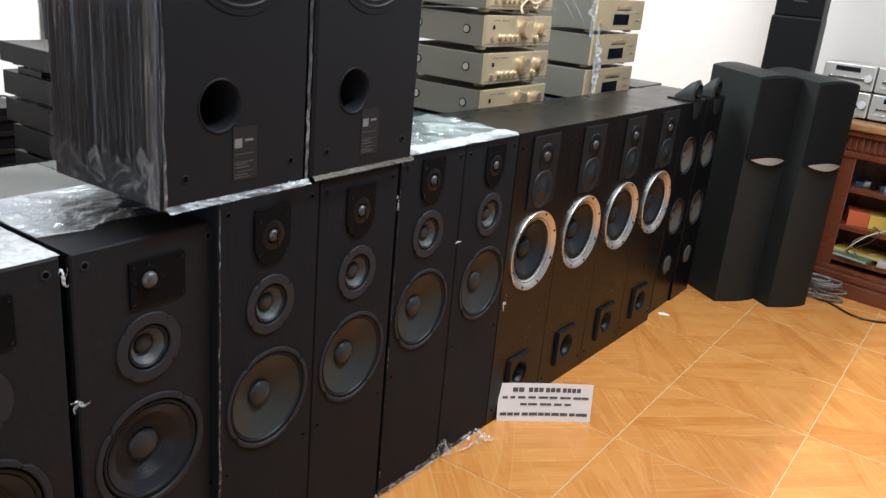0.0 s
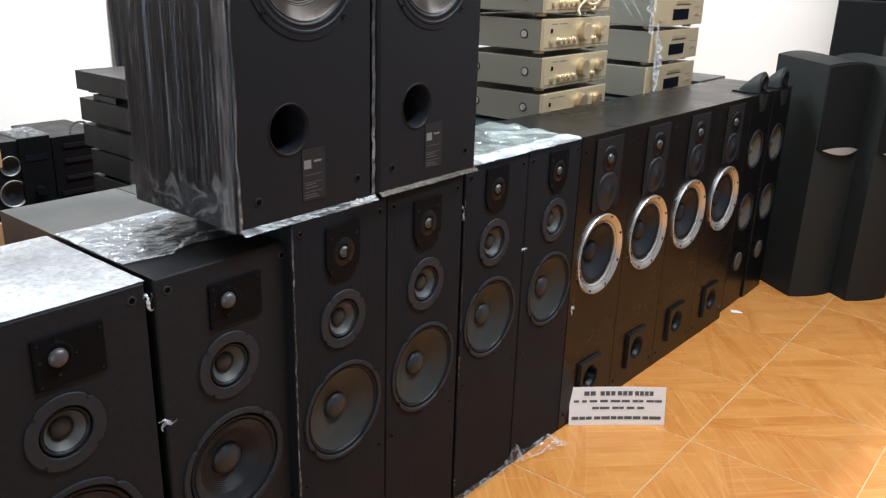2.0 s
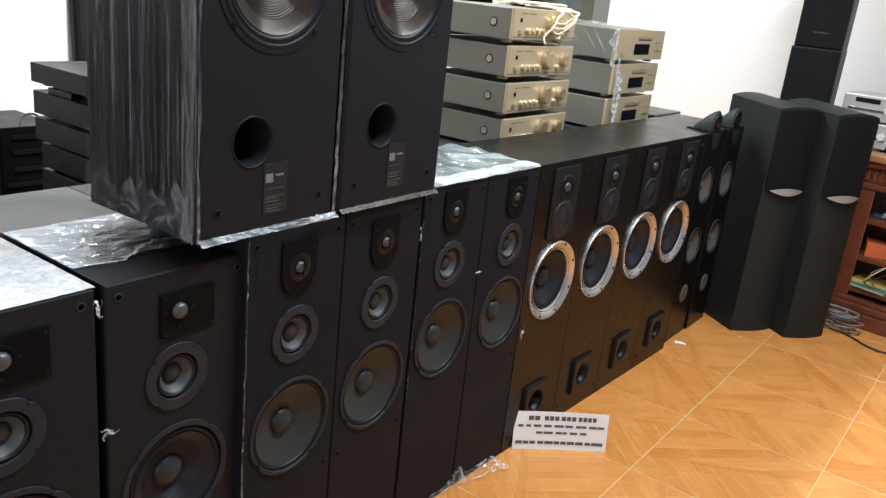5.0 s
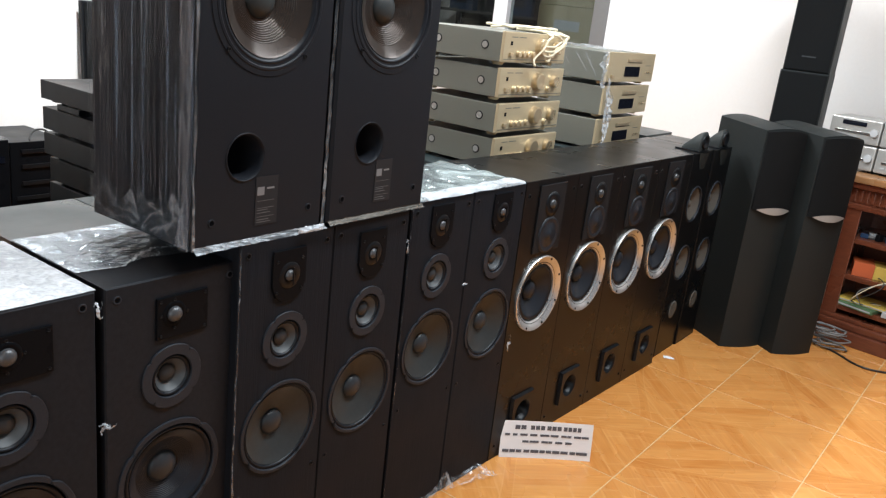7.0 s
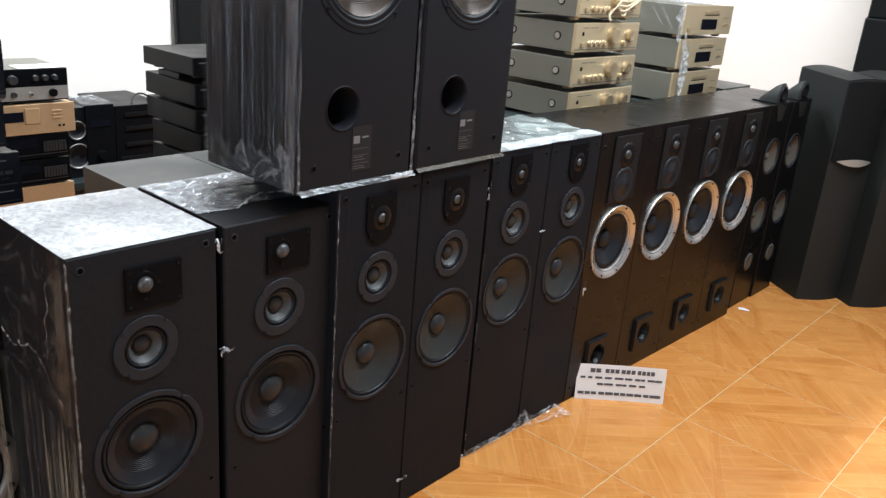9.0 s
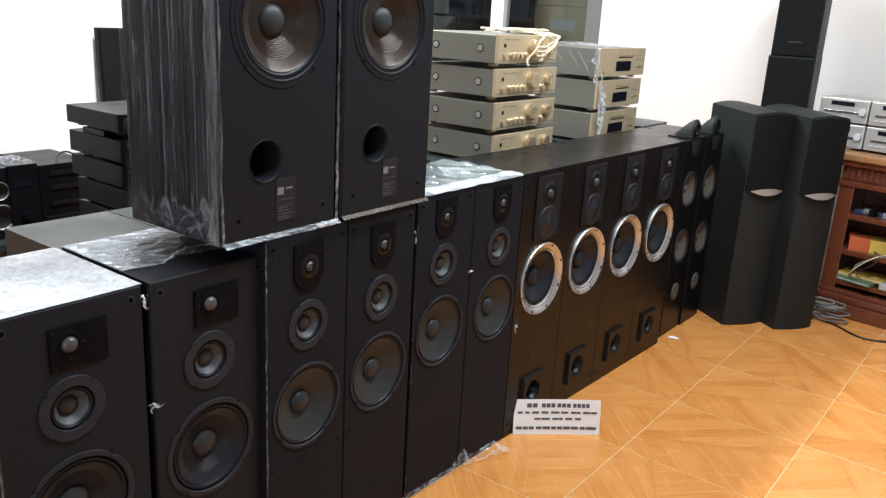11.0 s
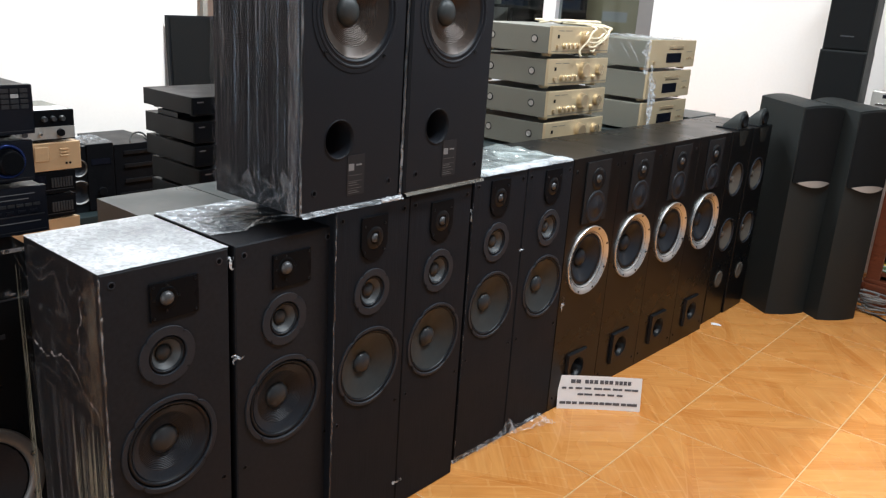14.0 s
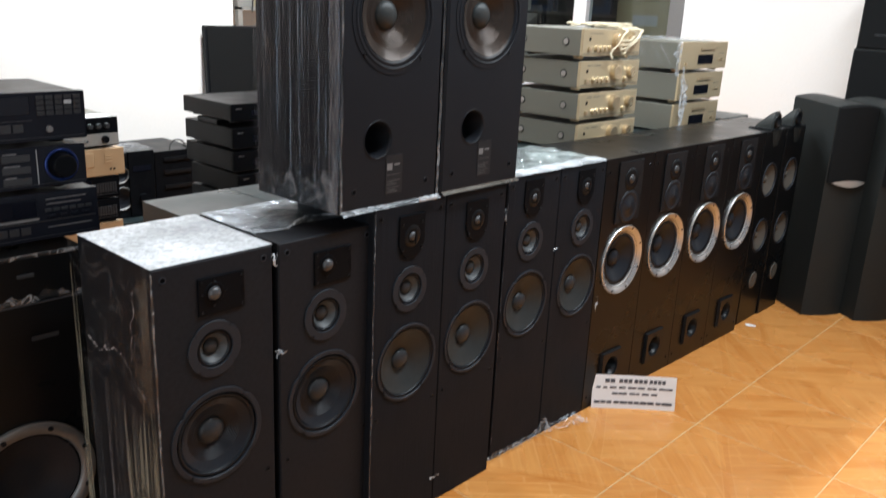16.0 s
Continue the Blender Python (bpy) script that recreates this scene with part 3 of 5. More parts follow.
b1 = wrapped_three_way(pose(AX + 0.001, 0.8565, 0), "black-brown three-way floor speaker with clear film on its top")

# milky film over the first cabinet's top, wrapped down its exposed side
part("top_film", sheet(26, 26, lambda u, v: (-0.338 + 0.3385 * u, -0.151 + 0.302 * v, 0.9375 + abs(crumple((u * 3, v * 3, 1), 0.0022, 4)))), M_FILMTOP, a1, "milky crumpled stretch film")
part("side_film", sheet(20, 30, lambda u, v: (-0.341 + 0.342 * u, -0.1525 - 0.018 * (1 - u) - abs(crumple((u * 3, v * 1.2, 7), 0.004, 3)), 0.62 + 0.318 * v)), M_FILMCLEAR, a1, "clear stretch film over the upper side")
part("side_film", sheet(20, 50, lambda u, v: (-0.341 + 0.342 * u, -0.1525 - 0.018 * (1 - u) - abs(crumple((u * 3, v * 1.2, 8), 0.005, 3)), (0.66 - 0.09 * u) * v)), M_FILMROUGH, a1, "pulled stretch film with vertical folds")
part("film_fold", sheet(110, 2, lambda u, v: (-0.27 + 0.272 * u, -0.1590 - 0.014 * (1 - u), 0.715 - 0.025 * u - 0.075 * max(0, u - 0.55) * 2.2 + 0.020 * noise.noise(Vector((u * 3, 0, 9))) + 0.010 * noise.noise(Vector((u * 13, 0, 2))) + 0.005 * noise.noise(Vector((u * 41, 0, 6))) + (0.0015 + 0.014 * max(0, noise.noise(Vector((u * 16, 0, 5))))) * v)), M_FOLD, a1, "milky ragged edge of the film")


def front_strand(rnd):
    x = -0.002 - 0.14 * rnd.random() ** 1.3
    return x, rnd.uniform(-0.0, 0.16) if rnd.random() < 0.4 else 0.0, rnd.uniform(0.30, 0.64 + 0.3 * x), rnd.uniform(0.0010, 0.0060), -0.1575 - rnd.uniform(0, 0.002)


def back_strand(rnd):
    x = -0.337 + 0.035 * rnd.random() ** 1.5
    return x, 0.0, rnd.uniform(0.35, 0.93), rnd.uniform(0.0015, 0.006), -0.1755 - rnd.uniform(0, 0.002)


def middle_strand(rnd):
    return rnd.uniform(-0.29, -0.13), 0.0, rnd.uniform(0.12, 0.50), rnd.uniform(0.001, 0.004), -0.1690 - rnd.uniform(0, 0.002)


for count, seed, place in ((130, 5, front_strand), (14, 6, back_strand), (26, 7, middle_strand)):
    tagged(part("film_streak", strands(count, seed, place), M_FOLD if seed == 7 else M_STRAND, a1), "milky upright strands of pulled film", kind="stuff")
part("corner_film", sheet(2, 60, lambda u, v: (0.0015, -0.1535 + (0.004 + 0.005 * abs(noise.noise(Vector((0, v * 26, 2))))) * u, 0.02 + 0.91 * v)), M_FILMTHIN, a1, "milky film edge along the corner")
part("corner_film", sheet(12, 24, lambda u, v: (-0.002 - (0.010 + 0.13 * abs(noise.noise(Vector((0, v * 5, 17)))) + 0.03 * abs(noise.noise(Vector((0, v * 19, 3)))) + 0.03 * (1 - v)) * u, -0.1580 - 0.004 * u - abs(crumple((u * 3, v * 4, 17), 0.002, 3)), 0.60 + 0.32 * v)), M_FILMHAZE, a1, "hazy olive film fold at the upper corner")
part("film_crease", sheet(2, 40, lambda u, v: (-0.085 + 0.030 * v + 0.018 * noise.noise(Vector((0, v * 5, 31))) + (0.001 + 0.006 * max(0, noise.noise(Vector((0, v * 13, 8))))) * u, -0.1630, 0.71 + 0.17 * v)), M_FOLD, a1, "white crease in the film")
part("top_film", sheet(26, 26, lambda u, v: (-0.335 + (0.240 + 0.006 * math.sin(v * 9) + 0.008 * noise.noise(Vector((v * 7, 2, 6)))) * u, -0.150 + 0.30 * v, 0.938 + abs(crumple((u * 3, v * 3, 5), 0.0028, 2)))), M_FILM, b1, "clear crumpled stretch film")
part("film_edge", sheet(3, 70, lambda u, v: (-0.112 + 0.03 * math.sin(v * 7) + (0.004 + 0.012 * abs(noise.noise(Vector((1, v * 18, 4))))) * (u - 0.5) + crumple((0, v * 6, 9), 0.008, 3), -0.150 + 0.30 * v, 0.9395 + 0.006 * abs(noise.noise(Vector((u, v * 20, 2)))))), M_FOLD, b1, "milky ragged edge of the film")


def tall_three_way(m, w, h, tw, md, wf, label, off=0.0):
    d = 0.325
    s = thing("floor_speaker", m, label, "loudspeaker", "row of floor speakers")
    part("body", cabinet(w, d, h, [(off, md, 0.052), (off, wf, 0.102)]), M_ASH, s)
    bm = bmesh.new()
    outline = [(-0.045, 0.058), (0.045, 0.058), (0.047, 0.05), (0.047, -0.02), (0.036, -0.046), (0.018, -0.058), (-0.018, -0.058), (-0.036, -0.046), (-0.047, -0.02), (-0.047, 0.05)]
    fr = [bm.verts.new((0.005, off + y, tw + z)) for y, z in outline]
    bk = [bm.verts.new((0.0003, off + y * 1.03, tw + z * 1.03)) for y, z in outline]
    bm.faces.new(fr)
    for k in range(len(fr)):
        bm.faces.new((fr[k], bk[k], bk[(k + 1) % len(fr)], fr[(k + 1) % len(fr)]))
    bmesh.ops.recalc_face_normals(bm, faces=bm.faces)
    t = part("tweeter_plate", bm, M_FASCIA, s)
    part("tweeter_horn", lathe([(0.005, 0.03), (0.0065, 0.028), (0.0055, 0.017)], 28, off, tw), M_PLASTIC, t, smooth=True)
    part("dome", lathe([(0.004 + 0.010 * math.cos(a), 0.0125 * math.sin(a)) for a in [math.pi / 2 * (1 - k / 6) for k in range(7)]], 24, off, tw), M_DOME, t, smooth=True)
    part("dome_guard", box(0.014, 0.0165, off + 0.001, off + 0.004, tw - 0.02, tw + 0.02), M_PLASTIC, t)
    screws(t, off, tw, 0.05, 4, 45, 0.0036, 0.0045)
    driver(s, "midrange", off, md, 0.0645, M_FRAME, M_RUBBER, M_CONEPALE, M_CAP, depth=0.22, cap=0.32, rim=0.68, edge=0.54, turn=35)
    driver(s, "woofer", off, wf, 0.1145, M_FRAME, M_RUBBER, M_CONEGREY, M_CAP, depth=0.24, cap=0.27, rim=0.91, edge=0.83, turn=35)
    for sy in (-1, 1):
        socket(s, sy * (w / 2 - 0.022), h - 0.03, 0.007)
        socket(s, sy * (w / 2 - 0.022), 0.375, 0.006)
    return s


CDX = -1.090
c1 = tall_three_way(pose(CDX, 1.1215, 0), 0.267, 0.978, 0.887, 0.736, 0.518, "black ash three-way floor speaker under two larger speakers")
d1 = copy_thing(c1, pose(CDX - 0.004, 1.3935, 0))
part("corner_film", sheet(2, 60, lambda u, v: (0.001 + 0.003 * u, -0.1335 + (0.001 + 0.007 * abs(noise.noise(Vector((0, v * 9, 3))))) * u + crumple((0, v * 6, 39), 0.003, 4), 0.01 + 0.955 * v)), M_FILMTHIN, c1, "milky film edge along the corner")
EFX = -1.118
e1 = tall_three_way(pose(EFX, 1.705, 0, 0, 0, -1.2), 0.268, 0.982, 0.906, 0.759, 0.544, "black ash three-way floor speaker with film laid over its top", -0.006)
f1 = tall_three_way(pose(EFX + 0.006, 1.9755, 0, 0, 0, -1.2), 0.268, 0.982, 0.906, 0.759, 0.544, "black ash three-way floor speaker beside a lacquered one", 0.013)


def bag(u, v):
    """Folded plastic bag lying over two cabinet tops, its front hem doubled."""
    hem = 0.004 * max(0, 1 - abs(u - 0.9) / 0.12)
    x = -0.30 + (0.300 + 0.006 * math.sin(v * 20)) * u - 0.16 * max(0, v - 0.75) * (1 - u)
    return x, -0.134 + 0.530 * v, 0.984 + hem + abs(crumple((u * 2.2, v * 3.4, 11), 0.009, 1.6)) + 0.0012 * abs(noise.noise(Vector((u * 9, v * 17, 3))))


part("top_film", sheet(44, 66, bag), M_FILMSHEET, e1, "pale green folded plastic bag")
part("film_hem", sheet(8, 60, lambda u, v: (-0.045 + 0.012 * noise.noise(Vector((0, v * 6, 2))) + (0.052 - 0.012 * noise.noise(Vector((0, v * 6, 2)))) * u, -0.130 + 0.520 * v, 0.990 + abs(crumple((u * 2, v * 5, 21), 0.004, 1.5)) - 0.007 * max(0, u - 0.8) * 5)), M_HEM, e1, "white doubled hem of the bag")
part("corner_film", sheet(2, 50, lambda u, v: (0.0015 + 0.003 * u, -0.1365 + 0.006 * max(0, noise.noise(Vector((0, v * 8, 7))) + 0.05) * u + crumple((0, v * 6, 19), 0.003, 4), 0.02 + 0.95 * v)), M_FILMTHIN, e1, "milky film edge along the corner")
# torn film lying along the foot of the row
part("floor_film", sheet(40, 8, lambda u, v: (0.002 + 0.018 * v * (0.4 + u) + 0.14 * v * max(0, u - 0.62), -0.15 + 0.50 * u, 0.004 + 0.028 * (1 - v) * (0.3 + 1.6 * math.exp(-((u - 0.62) / 0.06) ** 2)) + 0.012 * noise.noise(Vector((u * 22, v * 5, 2))) + 0.008)), M_FILMTHIN, e1, "torn milky film at the foot")


def lacquer_speaker(m, label):
    """Lacquered black cabinet with driver panel, silver-ringed woofer and square port at the foot."""
    w, d, h = 0.3212, 0.325, 0.984
    s = thing("floor_speaker", m, label, "loudspeaker", "silver-ringed floor speakers")
    part("body", cabinet(w, d, h, [(0, 0.793, 0.05), (0, 0.584, 0.108), (0.0, 0.143, 0.036)], c=0.0015), M_GLOSS, s)
    p = part("driver_panel", box(0.0004, 0.006, -0.079, 0.079, 0.735, 0.966, 0.003), M_PANEL, s, "charcoal driver panel")
    part("tweeter_horn", lathe([(0.006, 0.042), (0.0095, 0.040), (0.0075, 0.026), (0.0065, 0.017)], 28, 0, 0.898), M_PLASTIC, p, smooth=True)
    part("dome", lathe([(0.0065 + 0.011 * math.cos(a), 0.016 * math.sin(a)) for a in [math.pi / 2 * (1 - k / 6) for k in range(7)]], 24, 0, 0.898), M_DOMEDIM, p, smooth=True)
    part("midrange", lathe([(0.006, 0.062), (0.010, 0.060), (0.010, 0.052), (0.0065, 0.046), (0.009, 0.040), (0.0075, 0.018), (0.012, 0.012), (0.013, 0)], 36, 0, 0.793), M_CONE, p, smooth=True)
    r = part("woofer_ring", lathe([(0.0, 0.1335), (0.006, 0.1335), (0.0085, 0.1318), (0.0080, 0.1298), (-0.003, 0.1025), (-0.014, 0.1005)], 64, 0, 0.584), M_RING, s, "polished silver woofer ring")
    for f in r.data.polygons:
        f.use_smooth = f.index // 64 == 3
    screws(r, 0, 0.584, 0.1255, 8, 22.5, 0.0045, 0.0058)
    part("surround", lathe([(-0.012, 0.1000), (-0.004, 0.0935), (-0.010, 0.0845)], 44, 0, 0.584), M_RUBBER, r, smooth=True)
    part("cone", lathe([(-0.010, 0.0852), (-0.024, 0.064), (-0.042, 0.03)], 44, 0, 0.584), M_CONE, r, smooth=True)
    part("dust_cap", lathe([(-0.04 + 0.02 * math.cos(a), 0.036 * math.sin(a)) for a in [math.pi / 2 * (1 - k / 6) for k in range(7)]], 32, 0, 0.584), M_CONE, r, smooth=True)
    bm = bmesh.new()
    outer = [bm.verts.new((0.012, y, z)) for y, z in ((-0.062, 0.078), (0.062, 0.078), (0.062, 0.208), (-0.062, 0.208))]
    base = [bm.verts.new((0.0004, v.co.y * 1.06, 0.143 + (v.co.z - 0.143) * 1.06)) for v in outer]
    ring = [bm.verts.new((0.012, 0.045 * math.cos(2 * math.pi * k / 28), 0.143 + 0.045 * math.sin(2 * math.pi * k / 28))) for k in range(28)]
    es = [bm.edges.new((outer[k], outer[(k + 1) % 4])) for k in range(4)] + [bm.edges.new((ring[k], ring[(k + 1) % 28])) for k in range(28)]
    bmesh.ops.triangle_fill(bm, edges=es, use_beauty=True)
    for k in range(4):
        bm.faces.new((outer[k], base[k], base[(k + 1) % 4], outer[(k + 1) % 4]))
    bmesh.ops.recalc_face_normals(bm, faces=bm.faces)
    q = part("port_plate", bm, M_PLASTIC, s)
    part("bass_port", lathe([(0.012, 0.045), (0.004, 0.036), (-0.08, 0.034), (-0.08, 0)], 28, 0, 0.143), M_PLASTIC, q, smooth=True)
    for sy in (-1, 1):
        socket(s, sy * 0.135, 0.935, 0.008)
        socket(s, sy * 0.135, 0.05, 0.007)
    return s


g1 = lacquer_speaker(pose(-1.104, 2.2725, 0, 0, 0, -1.9), "black lacquered floor speaker with a silver woofer ring")
for k in (1, 2, 3):
    copy_thing(g1, pose(-1.104 + 0.0107 * k, 2.2725 + 0.3224 * k, 0, 0, 0, -1.9))


def studio_tower(m, label):
    """Slim black tower with cream cones and a free tweeter pod on its top."""
    w, d, h = 0.238, 0.33, 0.975
    s = thing("tower_speaker", m, label, "loudspeaker", "towers with tweeter pods")
    part("body", cabinet(w, d, h, [(0, 0.732, 0.074), (0, 0.450, 0.074)]), M_GLOSS, s)
    driver(s, "midrange", 0, 0.732, 0.086, M_FRAME, M_RUBBER, M_CREAM, M_CREAM, depth=0.22, cap=0.2, rim=0.9, edge=0.86, nscrew=0)
    driver(s, "woofer", 0, 0.450, 0.086, M_FRAME, M_RUBBER, M_CREAM, M_CREAM, depth=0.22, cap=0.2, rim=0.9, edge=0.86, nscrew=0)
    part("bass_port", lathe([(0.001, 0.044), (0.005, 0.042), (0.003, 0.030), (0.002, 0)], 28, 0, 0.215), M_CREAM, s, smooth=True)
    # pod: a rounded cap that droops backwards
    def hump(u, v):
        a = math.pi * v
        wide, tall = 0.030 + 0.026 * u ** 0.7, 0.030 + 0.056 * math.sin(1.45 * u) ** 1.1
        back = -0.098 + 0.091 * u + 0.018 * (1 - u) * math.sin(a)
        return back, -wide * math.cos(a), h + 0.004 + tall * math.sin(a) ** 0.8

    bm = sheet(16, 18, hump)
    bm.verts.ensure_lookup_table()
    bm.faces.new(bm.verts[-19:])
    bm.faces.new(bm.verts[:19])
    bmesh.ops.recalc_face_normals(bm, faces=bm.faces)
    pod = part("tweeter_pod", bm, M_TALL, s, "rounded charcoal tweeter pod", smooth=True)
    part("apron", sheet(10, 8, lambda u, v: (0.0035 + 0.012 * math.sin(math.pi * u) * (1 - v) , -0.062 * (1 - 0.5 * v) + 0.124 * (1 - 0.5 * v) * u, h - 0.002 - 0.075 * v)), M_TALL, pod, smooth=True)
    part("tweeter_ring", lathe([(-0.008, 0.033), (0.003, 0.032), (0.002, 0.027), (-0.0065, 0.018), (-0.0066, 0.012), (-0.004, 0)], 28, 0, h + 0.044), M_PLASTIC, pod, smooth=True)
    part("pod_saddle", box(-0.118, 0.0, -0.056, 0.056, h, h + 0.007, 0.003), M_PLASTIC, pod)
    return s


k1 = studio_tower(pose(-1.088, 3.588, 0), "slim black tower speaker with cream cones and tweeter pod")
copy_thing(k1, pose(-1.080, 3.832, 0))


def big_monitor(m, label):
    """Large black monitor with woofer, midrange and round port."""
    w, d, h = 0.336, 0.335, 0.93
    s = thing("monitor_speaker", m, label, "loudspeaker", "pair of stacked monitors")
    part("body", cabinet(w, d, h, [(0, 0.466, 0.112), (0.01, 0.742, 0.055), (-0.049, 0.172, 0.0445)], c=0.006), M_MONITOR, s)
    part("woofer_bezel", lathe([(0.0002, 0.1395), (0.0016, 0.139), (0.0018, 0.131), (0.0012, 0.127)], 60, 0, 0.466), M_MONITOR, s)
    f = driver(s, "woofer", 0, 0.466, 0.129, M_MONITOR, M_RUBBER, M_CONECOPPER, M_CONEGREY, depth=0.27, cap=0.27, ribs=True, proud=0.003, rim=0.93, edge=0.82, nscrew=0)
    screws(f, 0, 0.466, 0.134, 4, 42, 0.005, 0.0012)
    driver(s, "midrange", 0.01, 0.742, 0.074, M_PLASTIC, M_RUBBER, M_CONEPALE, M_CAP, depth=0.3, cap=0.3, rim=0.78, edge=0.68)
    part("bass_port", lathe([(0.0004, 0.0485), (0.0022, 0.0472), (0.0006, 0.0452), (-0.010, 0.0425), (-0.10, 0.0415), (-0.10, 0)], 44, -0.049, 0.172), M_MONITOR, s, smooth=True)
    for sy in (-1, 1):
        for z in (0.050, 0.60):
            socket(s, sy * 0.126, z, 0.0085, M_MONITOR)
        socket(s, sy * 0.103, 0.598, 0.006, M_MONITOR)
    lb = part("label_plate", box(0.0004, 0.0012, -0.021, 0.037, 0.030, 0.130), M_LABEL, s, "dark grey printed label")
    part("logo_patch", box(0.0012, 0.0016, -0.017, 0.001, 0.092, 0.109), M_PATCH, lb)
    for zz, ww, hh in ((0.105, 0.019, 0.004), (0.080, 0.044, 0.001), (0.065, 0.044, 0.001), (0.061, 0.028, 0.0016), (0.055, 0.034, 0.0016), (0.047, 0.044, 0.001), (0.041, 0.030, 0.0016), (0.036, 0.036, 0.0016)):
        yb = 0.008 if zz > 0.1 else -0.016
        part("print_line", box(0.0012, 0.0015, yb, yb + ww, zz - hh / 2, zz + hh / 2), M_PATCH if zz > 0.1 else M_PRINT, lb)
    return s


TX = -1.082
T_Z = 0.985
t1 = big_monitor(pose(TX, 1.034, T_Z, 0, 0, 0.6), "large black film-wrapped monitor speaker stacked on the row")
t2 = copy_thing(t1, pose(TX + 0.003, 1.3835, T_Z + 0.006, 0, 0, 0.4))


def pleat(u, v):
    """Stretch film pulled over the side into irregular upright pleats, slack towards the foot."""
    run = u * 0.337
    slack = 1.0 - 0.7 * max(0, 0.35 - v)
    fold = 0.0
    for k, (pitch, deep) in enumerate(((0.0131, 0.0016), (0.0213, 0.0021), (0.0387, 0.0024))):
        w = run / pitch + 0.9 * noise.noise(Vector((u * 3, v * 0.5, 5 + k)))
        fold += deep * abs(math.sin(math.pi * w)) ** 3
    return -0.337 + run, -0.1712 - fold * slack - abs(crumple((u * 3, v * 0.9, 3), 0.003, 2)), 0.002 + 0.93 * v


part("side_film", sheet(230, 24, pleat), M_FILMSIDE, t1, "pulled stretch film with upright pleats", smooth=True)
part("corner_film", sheet(3, 70, lambda u, v: (0.002 + 0.003 * math.sin(v * 30) * u, -0.1715 + 0.005 * u + crumple((u, v * 8, 4), 0.002, 3), 0.93 * v)), M_FILMEDGE, t1, "milky film edge along the corner")
part("bottom_film", sheet(40, 4, lambda u, v: (0.003 + 0.011 * v + crumple((u * 6, v, 5), 0.003, 2), -0.17 + 0.345 * u, 0.002 + 0.005 * (1 - v) + abs(crumple((u * 7, v, 8), 0.0022, 2)) - 0.005 * v)), M_FILMEDGE, t1, "milky crumpled film along the bottom edge")
# pale ribbons stand in for bright reflections along the pleats
tagged(part("film_streak", strands(56, 11, lambda rnd: (rnd.uniform(-0.325, -0.04), rnd.uniform(0.10, 0.55), rnd.uniform(0.80, 0.932), rnd.uniform(0.0006, 0.0020), -0.1805)), M_GLINT, t1), "thin pale lines of pulled film with glints put in as colour", kind="stuff")
tagged(part("film_streak", strands(16, 12, lambda rnd: (rnd.uniform(-0.325, -0.05), rnd.uniform(0.06, 0.20), rnd.uniform(0.30, 0.60), rnd.uniform(0.0005, 0.0014), -0.1805)), M_GLINT, t1), "thin pale lines of pulled film with glints put in as colour", kind="stuff")
for k, (x0, z0, tall) in enumerate(((-0.283, 0.275, 0.05), (-0.262, 0.30, 0.035), (-0.272, 0.37, 0.04))):
    part("film_wisp", sheet(3, 30, lambda u, v: (x0 + 0.016 * noise.noise(Vector((k, v * 3, 1))) + (0.004 + 0.014 * abs(noise.noise(Vector((k, v * 9, 4))))) * u, -0.1812, z0 + tall * v + 0.012 * noise.noise(Vector((u * 2, v * 5, k))))), M_FILMEDGE, t1, "torn milky wisp of film")
part("corner_film", sheet(8, 60, lambda u, v: (-0.034 + 0.008 * noise.noise(Vector((0, v * 5, 3))) + (0.036 - 0.008 * noise.noise(Vector((0, v * 5, 3)))) * u, -0.1775 - 0.003 * abs(math.sin(u * 5 + 4 * noise.noise(Vector((u, v * 4, 8))))), 0.002 + 0.93 * v)), M_FILMBAND, t1, "glossy folded film along the corner")
part("low_film", sheet(40, 14, lambda u, v: (-0.333 + 0.331 * u, -0.1765 - abs(crumple((u * 4, v * 3, 6), 0.003, 3)), 0.004 + v * (0.075 + 0.05 * noise.noise(Vector((u * 4, 0, 3))) + 0.03 * noise.noise(Vector((u * 17, 0, 8)))))), M_FILMLOW, t1, "crumpled film at the foot")
part("between_film", sheet(2, 70, lambda u, v: (0.001 + 0.004 * u, 0.167 + 0.005 * u + crumple((0, v * 8, 14), 0.004, 4), 0.93 * v)), M_FILMEDGE, t1, "milky film edge between the monitors")
part("bottom_film", sheet(60, 5, lambda u, v: (0.001 + 0.010 * v, -0.167 + 0.334 * u, 0.004 - 0.008 * v + abs(crumple((u * 7, v, 28), 0.003, 3)))), M_FILMTAN, t2, "tan film folded under the bottom edge")
part("film_knot", sheet(14, 10, lambda u, v: (0.003 + 0.011 * math.sin(math.pi * v) * math.sin(math.pi * u), 0.10 + 0.075 * u, -0.006 + 0.013 * v + 0.004 * noise.noise(Vector((u * 9, v * 6, 2))))), M_FOLD, t1, "white gathered film at the corner")


